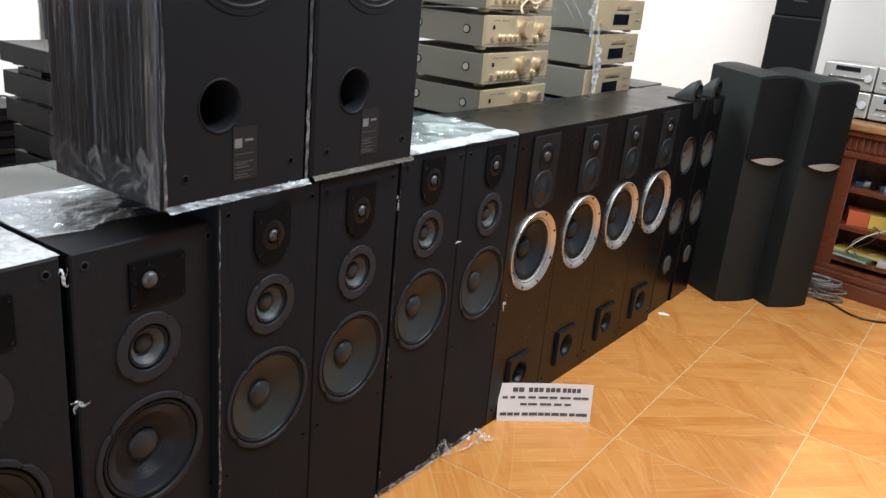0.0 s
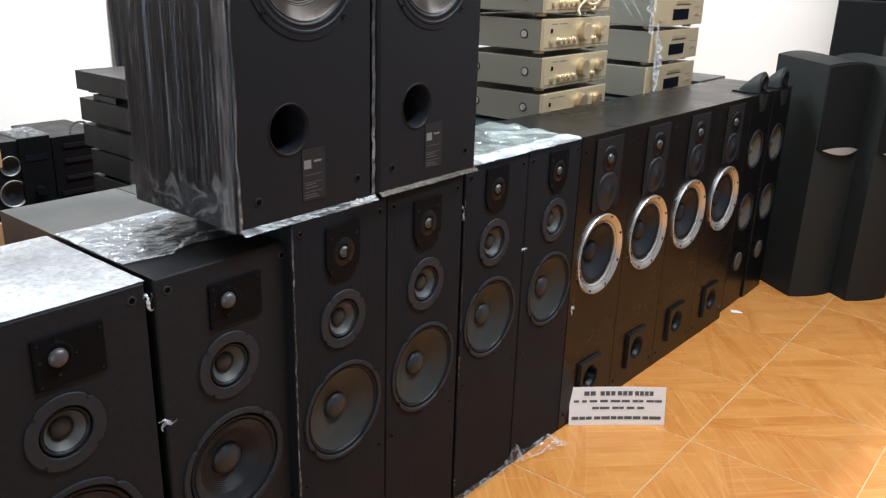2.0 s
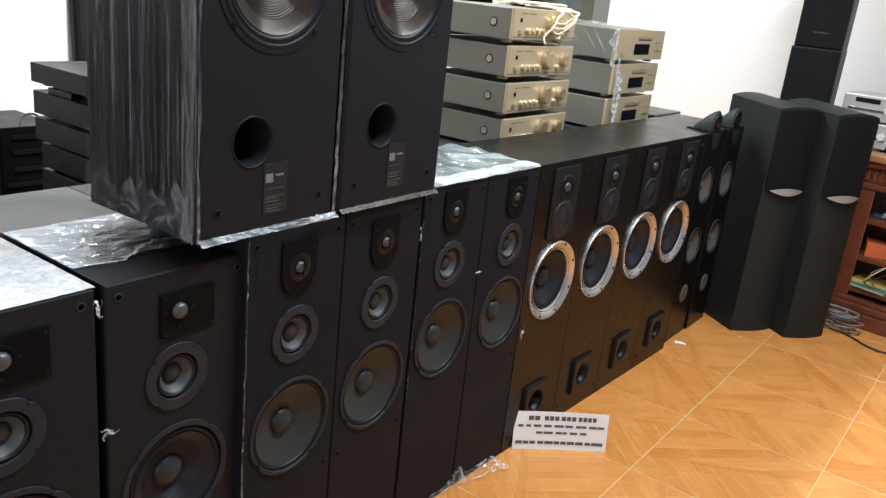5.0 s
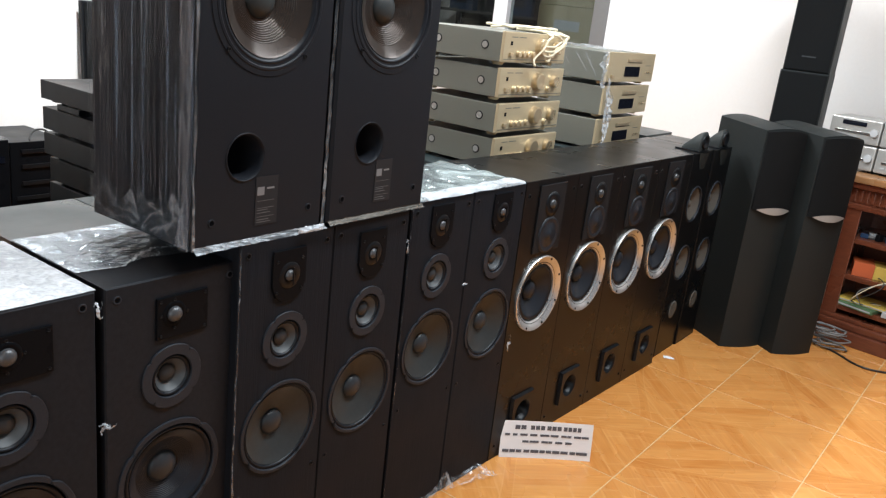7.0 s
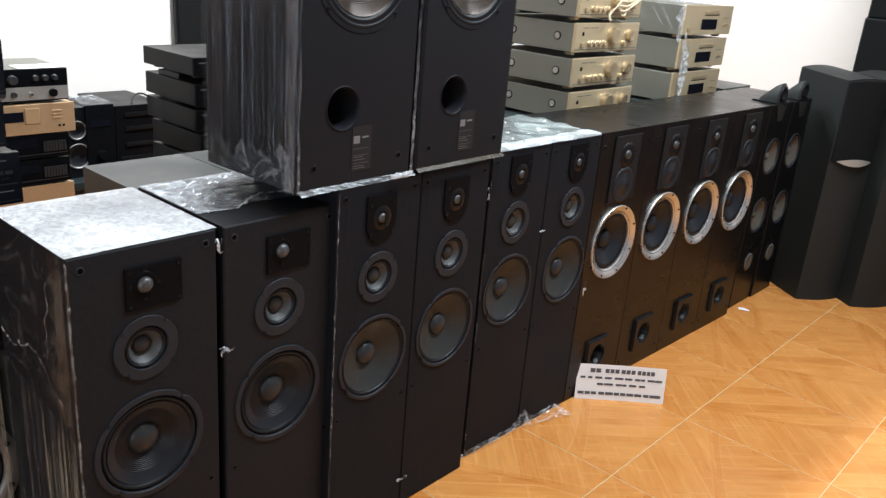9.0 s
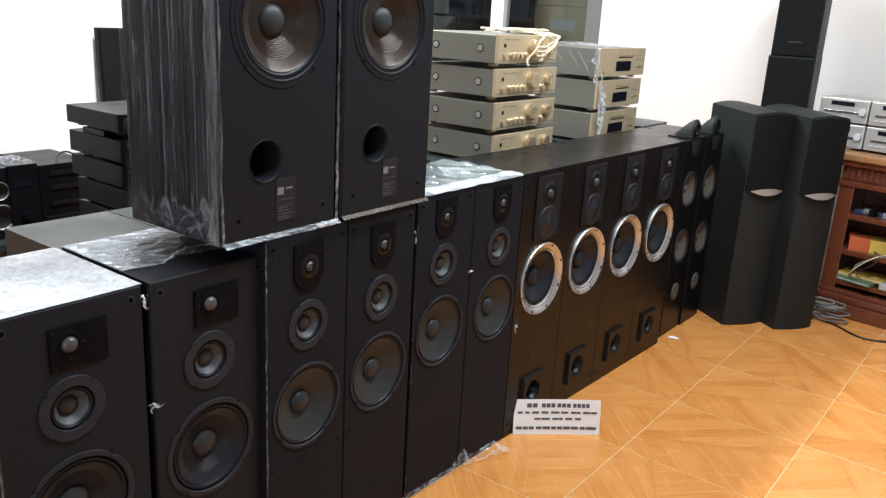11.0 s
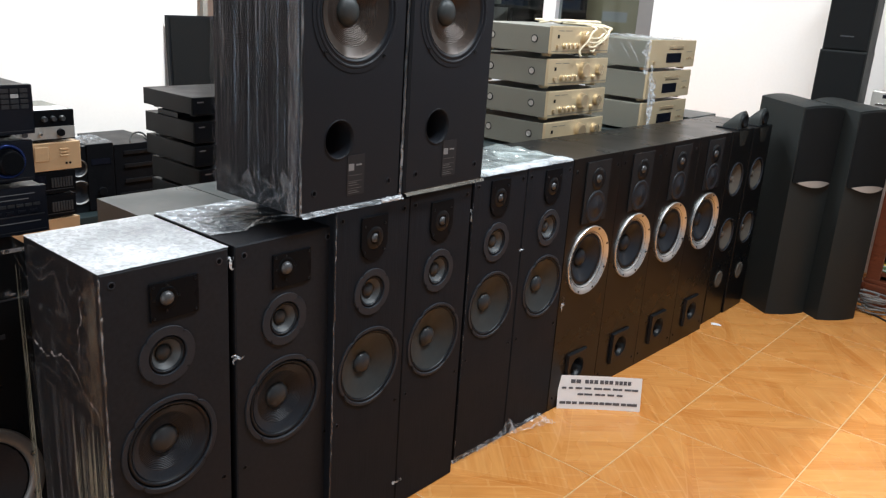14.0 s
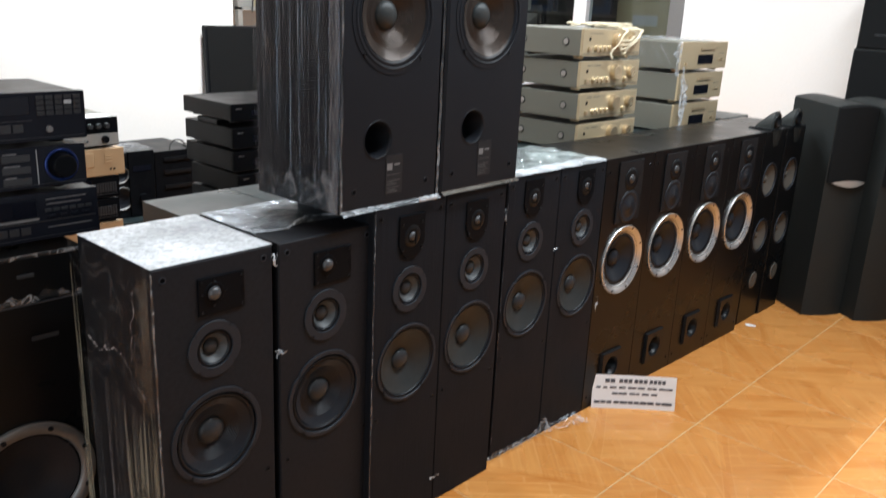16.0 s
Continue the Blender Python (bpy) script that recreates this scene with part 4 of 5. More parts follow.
def grille_tower(m, label):
    """Charcoal tower, curved top and dark cloth grille over the upper third, silver badge beneath."""
    w, d, h = 0.230, 0.36, 1.095
    s = thing("tower_speaker", m, label, "loudspeaker", "pair of charcoal towers")
    bm = bmesh.new()
    N = 12
    front = [(0.018 * (1 - (2 * k / N - 1) ** 2), -w / 2 + w * k / N) for k in range(N + 1)]
    arch = [0.016 * (1 - (2 * k / N - 1) ** 2) for k in range(N + 1)]
    lo = [bm.verts.new((x, y, 0.0)) for x, y in front]
    hi = [bm.verts.new((x, y, h - 0.008 + a)) for (x, y), a in zip(front, arch)]
    blo = [bm.verts.new((-d, y, 0.0)) for x, y in front]
    bhi = [bm.verts.new((-d, y, h + 0.004 + a)) for (x, y), a in zip(front, arch)]
    for k in range(N):
        bm.faces.new((lo[k], lo[k + 1], hi[k + 1], hi[k]))
        bm.faces.new((hi[k], hi[k + 1], bhi[k + 1], bhi[k]))
        bm.faces.new((bhi[k], bhi[k + 1], blo[k + 1], blo[k]))
        bm.faces.new((blo[k], blo[k + 1], lo[k + 1], lo[k]))
    bm.faces.new((lo[0], hi[0], bhi[0], blo[0]))
    bm.faces.new((lo[N], blo[N], bhi[N], hi[N]))
    bmesh.ops.recalc_face_normals(bm, faces=bm.faces)
    part("body", bm, M_TALL, s)
    gm = sheet(14, 16, lambda u, v: (0.004 + 0.026 * (1 - (2 * u - 1) ** 2) + 0.006, -w / 2 + 0.006 + (w - 0.012) * u, 0.713 - 0.018 * (1 - (2 * u - 1) ** 2) + (h - 0.016 - 0.713 + 0.034 * (1 - (2 * u - 1) ** 2)) * v))
    r = bmesh.ops.extrude_face_region(gm, geom=gm.faces[:])
    for v in r["geom"]:
        if isinstance(v, bmesh.types.BMVert):
            v.co.x -= 0.02
    bmesh.ops.recalc_face_normals(gm, faces=gm.faces)
    part("grille", gm, M_CLOTH, s, "black cloth grille")
    part("badge", sheet(16, 4, lambda u, v: (0.015 + 0.027 * (1 - (0.84 * (2 * u - 1)) ** 2), -0.095 + 0.19 * u, 0.714 - 0.010 * (1 - (2 * u - 1) ** 2) + (v - 0.3) * 0.036 * (1 - (2 * u - 1) ** 2))), M_SILVER, s, "silver lens-shaped badge", smooth=True)
    screws(s, -w / 2 + 0.01, 0.12, 0, 1, 0, 0.004, 0.0)
    return s


M_CLOTH = mat("black_grille_cloth", (0.0055, 0.006, 0.0065), 0.9, grain=0.3, scale=600, bump=0.4, spec=0.15)
# front runs from (-0.92, 3.91) to (-0.78, 4.08)
TH = 54.0
p1 = grille_tower(pose(-0.854, 3.982, 0, 0, 0, TH - 90), "tall charcoal tower speaker with black grille")
p2 = copy_thing(p1, pose(-0.633, 4.115, 0, 0, 0, TH - 90))

# tower of two speakers in the corner
def bookshelf(m, w, d, h, label):
    s = thing("bookshelf_speaker", m, label, "loudspeaker", "corner stack")
    part("body", cabinet(w, d, h, []), M_TALL, s)
    part("grille", box(0.0005, 0.012, -w / 2 + 0.006, w / 2 - 0.006, 0.006, h - 0.006, 0.005), M_CLOTH, s, "black cloth grille")
    part("badge", box(0.012, 0.0135, -0.035, 0.035, 0.075, 0.082), M_BUTTON, s)
    return s


st = thing("speaker_stand", pose(-1.0, 4.77, 0), "black boxed stand under the corner speakers", "stand")
part("body", box(-0.14, 0.14, -0.14, 0.14, 0, 0.93, 0.004), M_TALL, st)
bookshelf(pose(-1.0, 4.63, 0.93, 0, 0, -84), 0.245, 0.25, 0.415, "black bookshelf speaker on a stand in the corner")
bookshelf(pose(-1.0, 4.645, 1.3455, 0, 0, -84), 0.235, 0.24, 0.475, "black bookshelf speaker on top of another one")
# ---- back row ----
def plain_speaker(m, w, d, h, material, label):
    s = thing("floor_speaker", m, label, "loudspeaker", "back row of speakers")
    part("body", cabinet(w, d, h, []), material, s)
    part("grille", box(-d - 0.014, -d - 0.0005, -w / 2 + 0.01, w / 2 - 0.01, 0.05, h - 0.02, 0.004), M_CLOTH, s)
    return s


for k in range(4):
    plain_speaker(pose(-1.635, 0.985 + 0.312 * k, 0), 0.308, 0.365, 0.843, M_GREYBOARD, "dark grey speaker cabinet standing behind the front row")
plain_speaker(pose(-1.50, 4.06, 0), 0.34, 0.30, 0.955, M_GREYBOARD, "dark speaker cabinet near the white wall")

# ---- amplifiers and disc players ----


def knob(parent, y, z, r, depth, material, name="knob"):
    return part(name, lathe([(0, r * 1.08), (0.002, r * 1.08), (0.003, r), (depth * 0.92, r * 0.96), (depth, r * 0.86), (depth * 0.97, 0)], 28, y, z), material, parent, smooth=False)


FOOT = lathe([(0, 0.021), (0.004, 0.022), (0.013, 0.019), (0.013, 0)], 16)
FOOT.transform(Matrix.Rotation(radians(90), 4, "Y"))
FOOT_ME = bpy.data.meshes.new("foot")
FOOT.to_mesh(FOOT_ME)
FOOT.free()
FOOT_ME.materials.append(M_GOLDKNOB)
FOOT_B = FOOT_ME.copy()
FOOT_B.materials[0] = M_PLASTIC


def feet(parent, w, d, me, lift=0.013):
    for x in (-0.05, -d + 0.05):
        for y in (0.05, w - 0.05):
            ob = new("foot", me)
            ob.parent = parent
            ob.location = (x, y, lift)


def amplifier(m, label):
    """Champagne-fronted amplifier, 0.49 wide, its front left corner at the origin."""
    w, d, z0, h = 0.464, 0.40, 0.013, 0.110
    s = thing("amplifier", m, label, "amplifier", "stack of amplifiers")
    part("case", box(-d, -0.014, 0.004, w - 0.004, z0, z0 + h - 0.004, 0.003), M_AMPCASE, s)
    part("front_panel", box(-0.0135, 0.0, 0, w, z0, z0 + h, 0.004), M_GOLD, s, "champagne brushed front panel")
    part("trim_strip", box(0.0003, 0.0016, 0.006, w - 0.006, z0 + 0.010, z0 + 0.0125), M_AMPCASE, s)
    feet(s, w, d, FOOT_ME)
    knob(s, 0.258, z0 + 0.060, 0.033, 0.024, M_GOLDKNOB, "volume_knob")
    knob(s, 0.385, z0 + 0.060, 0.024, 0.020, M_GOLDKNOB)
    knob(s, 0.345, z0 + 0.030, 0.011, 0.014, M_GOLDKNOB)
    for y in (0.098, 0.130, 0.164, 0.200):
        knob(s, y, z0 + 0.032, 0.0115, 0.015, M_GOLDKNOB)
    part("power_button", box(0.0003, 0.008, 0.038, 0.060, z0 + 0.022, z0 + 0.036, 0.002), M_GOLDKNOB, s)
    part("indicator", box(0.0003, 0.002, 0.044, 0.056, z0 + 0.062, z0 + 0.076), M_FASCIA, s)
    for y, ww in ((0.048, 0.04), (0.100, 0.05)):
        part("print_line", box(0.0003, 0.0009, y, y + ww, z0 + 0.090, z0 + 0.093), M_AMPCASE, s)
    for x in (-0.085, -0.30):
        bm = lathe([(0, 0.0125), (0.003, 0.0115), (0.003, 0.0085), (0.0008, 0.007), (0.0008, 0.005), (0.0035, 0.0045), (0.004, 0)], 18)
        bm.transform(Matrix.Translation((x, 0.004, z0 + 0.055)) @ Matrix.Rotation(radians(-90), 4, "Z"))
        k = part("case_screw", bm, M_SILVER, s, "bright screw head")
        bm = lathe([(0, 0.0165), (0.0014, 0.0160), (0.0014, 0.0120)], 18)
        bm.transform(Matrix.Translation((x, 0.004, z0 + 0.055)) @ Matrix.Rotation(radians(-90), 4, "Z"))
        part("washer", bm, M_PLASTIC, k, "black washer")
    return s


AMX, AMY = -1.515, 2.510
stand = thing("equipment_stand", pose(-1.72, 2.71, 0), "low black equipment stand hidden behind the speaker row", "stand")
part("shelf_board", box(-0.22, 0.22, -0.29, 0.29, 0.86, 0.898, 0.003), M_GREYBOARD, stand)
for sx in (-0.2, 0.2):
    for sy in (-0.27, 0.27):
        part("leg", box(sx - 0.02, sx + 0.02, sy - 0.02, sy + 0.02, 0, 0.86, 0.002), M_GREYBOARD, stand)
amp = amplifier(pose(AMX, AMY + 0.012, 0.898), "champagne amplifier at the foot of a stack")
for k in (1, 2, 3):
    q = copy_thing(amp, pose(AMX + (0.004, -0.006, 0.003)[k - 1], AMY + (0.004, 0.0, -0.012)[k - 1], 0.898 + 0.1300 * k, 0, 0, (0.6, -0.5, 0.8)[k - 1]))
    q["label"] = "champagne-fronted amplifier with grey case in a stack"
TOPZ = 0.898 + 0.13 * 3 + 0.123
coil = []
for k in range(46):
    a = k / 45
    coil.append((AMX - 0.10 + 0.06 * math.sin(k * 0.9) , AMY + 0.04 + 0.40 * abs(math.sin(a * math.pi * 2.5)), TOPZ + 0.008 + 0.014 * abs(math.sin(k * 1.7))))
cb = thing("power_cable", pose(0, 0, 0), "ivory power cable coiled on the top amplifier", "cable")
cable("cord", coil, 0.0045, M_IVORY, parent=cb)
for j, off in enumerate((0.0, 0.03, 0.055, 0.075, -0.02)):
    pts = []
    for k in range(18):
        a = k / 17 * math.pi * 1.1
        y = AMY + 0.275 + off + 0.085 * math.sin(a + j * 0.5)
        z = TOPZ + 0.006 - (0.035 + 0.012 * j) * (1 - math.cos(a)) * 0.75
        pts.append((AMX + 0.026 + 0.006 * math.sin(k) if z < TOPZ else AMX - 0.02, y, z))
    pts = [(AMX - 0.12, AMY + 0.25, TOPZ + 0.006), (AMX - 0.02, AMY + 0.28 + off, TOPZ + 0.010)] + pts
    cable("cord", pts, 0.0045, M_IVORY, parent=cb)


def disc_player(m, label):
    w, d, z0, h = 0.49, 0.34, 0.013, 0.132
    s = thing("disc_player", m, label, "disc player", "stack of disc players")
    part("case", box(-d, -0.012, 0.004, w - 0.004, z0, z0 + h - 0.003, 0.003), M_AMPCASE, s)
    part("front_panel", box(-0.0115, 0, 0, w, z0, z0 + h, 0.003), M_GOLD, s, "champagne brushed front panel")
    feet(s, w, d, FOOT_ME)
    part("display", box(0.0003, 0.002, 0.172, 0.330, z0 + 0.024, z0 + 0.070), M_DISPLAY, s, "dark display")
    part("disc_drawer", box(0.0003, 0.003, 0.195, 0.345, z0 + 0.092, z0 + 0.106, 0.001), M_GOLDKNOB, s)
    part("slit", box(0.0003, 0.0012, 0.195, 0.345, z0 + 0.086, z0 + 0.0885), M_FASCIA, s)
    for y in (0.395, 0.42, 0.445):
        part("button", box(0.0003, 0.004, y, y + 0.016, z0 + 0.040, z0 + 0.048, 0.001), M_GOLDKNOB, s)
    part("power_button", box(0.0003, 0.006, 0.04, 0.062, z0 + 0.02, z0 + 0.032, 0.001), M_GOLDKNOB, s)
    part("print_line", box(0.0003, 0.0009, 0.39, 0.45, z0 + 0.074, z0 + 0.077), M_AMPCASE, s)
    return s


CDX0, CDY0 = -1.50, 3.328
st2 = thing("equipment_stand", pose(-1.69, 3.56, 0), "low black equipment stand hidden behind the speaker row", "stand")
part("shelf_board", box(-0.2, 0.2, -0.27, 0.27, 0.88, 0.914, 0.003), M_GREYBOARD, st2)
for sx in (-0.18, 0.18):
    for sy in (-0.25, 0.25):
        part("leg", box(sx - 0.015, sx + 0.015, sy - 0.015, sy + 0.015, 0.0, 0.88, 0.0), M_GREYBOARD, st2)
cd = disc_player(pose(CDX0 - 0.01, CDY0 + 0.01, 0.914), "champagne disc player in a stack")
cds = [cd] + [copy_thing(cd, pose(CDX0 + dx, CDY0 + dy, 0.914 + 0.150 * k, 0, 0, r)) for k, dx, dy, r in ((1, -0.006, 0.02, 0.5), (2, 0.0, 0.004, -0.4))]
part("film", sheet(16, 10, lambda u, v: (-0.34 + 0.342 * u, 0.002 - abs(crumple((u * 4, v * 2, 31), 0.004, 3)), 0.146 * v + 0.004)), M_FILMCLEAR, cds[2], "clear wrinkled film over the case")
for k, x in enumerate((-0.25, -0.17, -0.12)):
    part("film_crease", sheet(1, 14, lambda u, v: (x + 0.07 * v + (0.002 + 0.003 * math.sin(math.pi * v)) * u, -0.006, 0.13 - (0.07 + 0.012 * k) * v)), M_FOLD, cds[2], "white crease in the film")
part("film", sheet(16, 16, lambda u, v: (-0.34 + 0.335 * u, 0.02 + 0.45 * v * (0.8 + 0.2 * u), 0.1475 + abs(crumple((u * 4, v * 4, 33), 0.014, 3)))), M_FILMTHIN, cds[2], "clear wrinkled film over the top")
part("film", sheet(10, 44, lambda u, v: (0.004 + 0.016 * abs(noise.noise(Vector((u * 3, v * 9, 2)))), 0.006 + 0.018 * noise.noise(Vector((0, v * 3.5, 4))) + 0.03 * (1 - v) + (0.060 + 0.060 * abs(noise.noise(Vector((3, v * 3.5, 1))))) * u * (0.25 + 0.75 * math.sin(math.pi * v ** 0.8)), -0.27 + 0.30 * v)), M_FILMHANG, cds[2], "milky film hanging over the front")
part("film", sheet(8, 30, lambda u, v: (0.002 - (0.020 + 0.050 * abs(noise.noise(Vector((2, v * 4, 9))))) * (1 - u), -0.002 - 0.012 * abs(noise.noise(Vector((u * 3, v * 6, 12)))), -0.015 + 0.16 * v)), M_FILMHANG, cds[2], "milky film at the front corner")


def receiver(m, kind, label, h=0.118):
    """Black hi-fi receiver, 0.43 wide, front right corner at the origin, facing +x."""
    w, d, z0 = 0.43, 0.33, 0.01
    s = thing("receiver", m, label, "receiver", "stack of black receivers")
    part("case", box(-d, -0.02, -w + 0.003, -0.003, z0, z0 + h - 0.003, 0.003), M_DECK, s)
    part("front_panel", box(-0.0195, 0, -w, 0, z0, z0 + h, 0.004), M_NAVY, s)
    part("seam_line", box(0.0003, 0.0009, -w + 0.006, -0.006, z0 + 0.008, z0 + 0.0095), M_BUTTON, s)
    feet2 = [(-0.05, -0.06), (-0.05, -w + 0.06), (-d + 0.05, -0.06), (-d + 0.05, -w + 0.06)]
    for x, y in feet2:
        ob = new("foot", FOOT_B)
        ob.parent = s
        ob.location = (x, y, 0.013)
    if kind == 0:
        part("display", box(0.0003, 0.002, -0.40, -0.135, z0 + 0.066, z0 + 0.108), M_DISPLAY, s)
        for r in range(4):
            for c in range(5):
                part("key", box(0.0003, 0.003, -0.118 + 0.022 * c, -0.100 + 0.022 * c, z0 + 0.062 + 0.0125 * r, z0 + 0.0715 + 0.0125 * r, 0.001), M_PALEBTN if (r, c) == (2, 3) else M_BUTTON, s)
        for k in range(9):
            part("key", box(0.0003, 0.003, -0.40 + 0.028 * k, -0.376 + 0.028 * k, z0 + 0.024, z0 + 0.044, 0.001), M_BUTTON, s)
        part("trim", box(0.0003, 0.0015, -0.42, -0.13, z0 + 0.050, z0 + 0.052), M_BUTTON, s)
        knob(s, -0.092, z0 + 0.028, 0.0075, 0.008, M_PATCH, "headphone_socket")
    elif kind == 1:
        part("knob_ring", lathe([(0.0003, 0.0415), (0.005, 0.041), (0.006, 0.036), (0.002, 0.033)], 36, -0.062, z0 + 0.052), M_BLUE, s, "blue ring round the volume knob", smooth=True)
        knob(s, -0.062, z0 + 0.052, 0.030, 0.028, M_FASCIA, "volume_knob")
        for c in range(2):
            for zz, ww in ((0.086, 0.03), (0.057, 0.036), (0.029, 0.026)):
                part("print_line", box(0.0003, 0.0009, -0.295 + 0.10 * c, -0.295 + ww + 0.10 * c, z0 + zz, z0 + zz + 0.003), M_PATCH, s)
        for c in range(3):
            for r in range(3):
                part("key", box(0.0003, 0.003, -0.40 + 0.10 * c, -0.335 + 0.10 * c, z0 + 0.012 + 0.028 * r, z0 + 0.028 + 0.028 * r, 0.001), M_BUTTON, s)
            part("trim", box(0.0003, 0.0016, -0.32 + 0.10 * c, -0.3185 + 0.10 * c, z0 + 0.010, z0 + 0.094), M_PALEBTN, s)
    else:
        part("display", box(0.0003, 0.002, -0.41, -0.155, z0 + 0.062, z0 + 0.105), M_DISPLAY, s)
        for c in range(6):
            part("key", box(0.0003, 0.003, -0.135 + 0.02 * c, -0.119 + 0.02 * c, z0 + 0.07, z0 + 0.078, 0.001), M_BUTTON, s)
        for c in range(9):
            part("key", box(0.0003, 0.003, -0.41 + 0.027 * c, -0.388 + 0.027 * c, z0 + 0.02, z0 + 0.038, 0.001), M_BUTTON, s)
        part("trim", box(0.0003, 0.0016, -0.42, -0.01, z0 + 0.046, z0 + 0.049), M_BUTTON, s)
        for zz, ww in ((0.100, 0.10), (0.088, 0.085), (0.030, 0.11)):
            part("print_line", box(0.0003, 0.0009, -0.13, -0.13 + ww, z0 + zz, z0 + zz + 0.0022), M_PATCH, s)
        for c in range(4):
            part("button", box(0.0003, 0.005, -0.128 + 0.028 * c, -0.110 + 0.028 * c, z0 + 0.054, z0 + 0.062, 0.002), M_NAVY, s)
        part("drawer_trim", box(0.0003, 0.0022, -0.42, -0.15, z0 + 0.052, z0 + 0.058, 0.0006), M_PATCH, s)
    return s


RY = 0.522
rx = -1.66
receiver(pose(rx + 0.015, RY + 0.012, 0.868), 2, "black hi-fi receiver with key rows at the foot of a stack")
receiver(pose(rx + 0.008, RY - 0.008, 0.998), 1, "black hi-fi amplifier with a blue-ringed volume knob", 0.100)
receiver(pose(rx, RY + 0.004, 1.110), 0, "black hi-fi receiver with a numeric keypad on top")
ms = thing("floor_speaker", pose(-1.60, 0.282, 0), "black film-wrapped speaker with silver woofer ring under receivers", "loudspeaker", "back row of speakers")
part("body", cabinet(0.36, 0.42, 0.862, [(0, 0.26, 0.125)]), M_GLOSS, ms)
mr = part("woofer_ring", lathe([(0.0, 0.165), (0.01, 0.165), (0.014, 0.16), (0.010, 0.135), (0.002, 0.13), (-0.01, 0.128)], 52, 0, 0.235 + 0.025), M_DULLRING, ms, "dull silver woofer ring", smooth=True)
part("cone", lathe([(-0.006, 0.128), (-0.03, 0.08), (-0.05, 0.035), (-0.035, 0.0)], 44, 0, 0.26), M_CONE, mr, smooth=True)
screws(mr, 0, 0.26, 0.149, 8, 22.5, 0.007, 0.0135)
part("panel_line", box(0.0004, 0.003, -0.175, 0.175, 0.735, 0.739), M_BUTTON, ms)
part("brand_plate", box(0.0004, 0.0016, 0.04, 0.105, 0.640, 0.652), M_BUTTON, ms)
part("control", box(0.0004, 0.004, 0.02, 0.06, 0.806, 0.815, 0.001), M_BUTTON, ms)
part("film", sheet(30, 3, lambda u, v: (0.003 + 0.006 * v, -0.18 + 0.36 * u, 0.742 + 0.028 * v * (0.4 + abs(noise.noise(Vector((u * 9, 1, 2))))) + 0.01 * noise.noise(Vector((u * 6, 0, 5))))), M_FILMTHIN, ms, "milky film band across the front")
part("film", sheet(30, 3, lambda u, v: (0.002 + 0.004 * v, -0.18 + 0.36 * u, 0.853 + 0.011 * v)), M_FILMTHIN, ms, "milky film along the top edge")

# small units stacked in front of the west wall
SX, SY = -2.9, 1.207


def unit(name, m, w, d, h, case, face, label, category, group="small stacked units"):
    s = thing(name, m, label, category, group)
    part("case", box(-d, -0.012, -w + 0.002, -0.002, 0.006, h - 0.002, 0.003), case, s)
    part("front_panel", box(-0.0115, 0, -w, 0, 0.006, h, 0.003), face, s)
    for x in (-0.05, -d + 0.05):
        for y in (-0.04, -w + 0.04):
            part("foot", box(x - 0.012, x + 0.012, y - 0.012, y + 0.012, 0, 0.007), M_PLASTIC, s)
    return s


shelf = thing("low_cabinet", pose(-3.1, 1.085, 0), "low black cabinet under the stacked units", "cabinet")
part("body", box(-0.24, 0.22, -0.5, 0.16, 0.0, 0.43, 0.004), M_GREYBOARD, shelf)
u0 = unit("tuner", pose(SX, SY - 0.01, 0.43), 0.36, 0.3, 0.10, M_BEIGE, M_BEIGE, "champagne tuner at the foot of a stack", "tuner")
u1 = unit("cassette_deck", pose(SX, SY - 0.02, 0.53), 0.36, 0.3, 0.10, M_DECK, M_FASCIA, "black cassette deck with small keys", "cassette deck")
u2 = unit("cassette_deck", pose(SX, SY - 0.015, 0.63), 0.36, 0.3, 0.095, M_DECK, M_FASCIA, "black cassette deck in a stack", "cassette deck")
for uu in (u1, u2):
    part("display", box(0.0003, 0.002, -0.30, -0.12, 0.05, 0.085), M_DISPLAY, uu)
    for c in range(8):
        part("key", box(0.0003, 0.004, -0.10 + 0.011 * c, -0.092 + 0.011 * c, 0.03, 0.07, 0.001), M_BUTTON, uu)
    part("trim", box(0.0003, 0.0016, -0.34, -0.01, 0.020, 0.023), M_BUTTON, uu)
u3 = unit("disc_player", pose(SX + 0.01, SY + 0.008, 0.726), 0.36, 0.3, 0.118, M_BEIGE, M_BEIGE, "champagne compact disc player in a stack", "disc player")
part("display", box(0.0003, 0.003, -0.33, -0.19, 0.056, 0.092), M_DISPLAY, u3)
part("disc_drawer", box(0.0003, 0.004, -0.185, -0.13, 0.045, 0.105, 0.003), M_BEIGE, u3)
for z in (0.06, 0.073, 0.086):
    part("key", box(0.0003, 0.004, -0.085, -0.05, z, z + 0.006, 0.001), M_BEIGE, u3)
for y in (-0.05, -0.065):
    part("socket", box(0.0003, 0.002, y, y + 0.008, 0.028, 0.036), M_FASCIA, u3)
u4 = unit("amplifier", pose(SX, SY - 0.005, 0.846), 0.36, 0.28, 0.125, M_AMPCASE, M_FASCIA, "small black amplifier with a silver lower panel", "amplifier")
part("lower_panel", box(0.0003, 0.003, -0.357, -0.003, 0.012, 0.060), M_SILVER, u4, "silver lower panel")
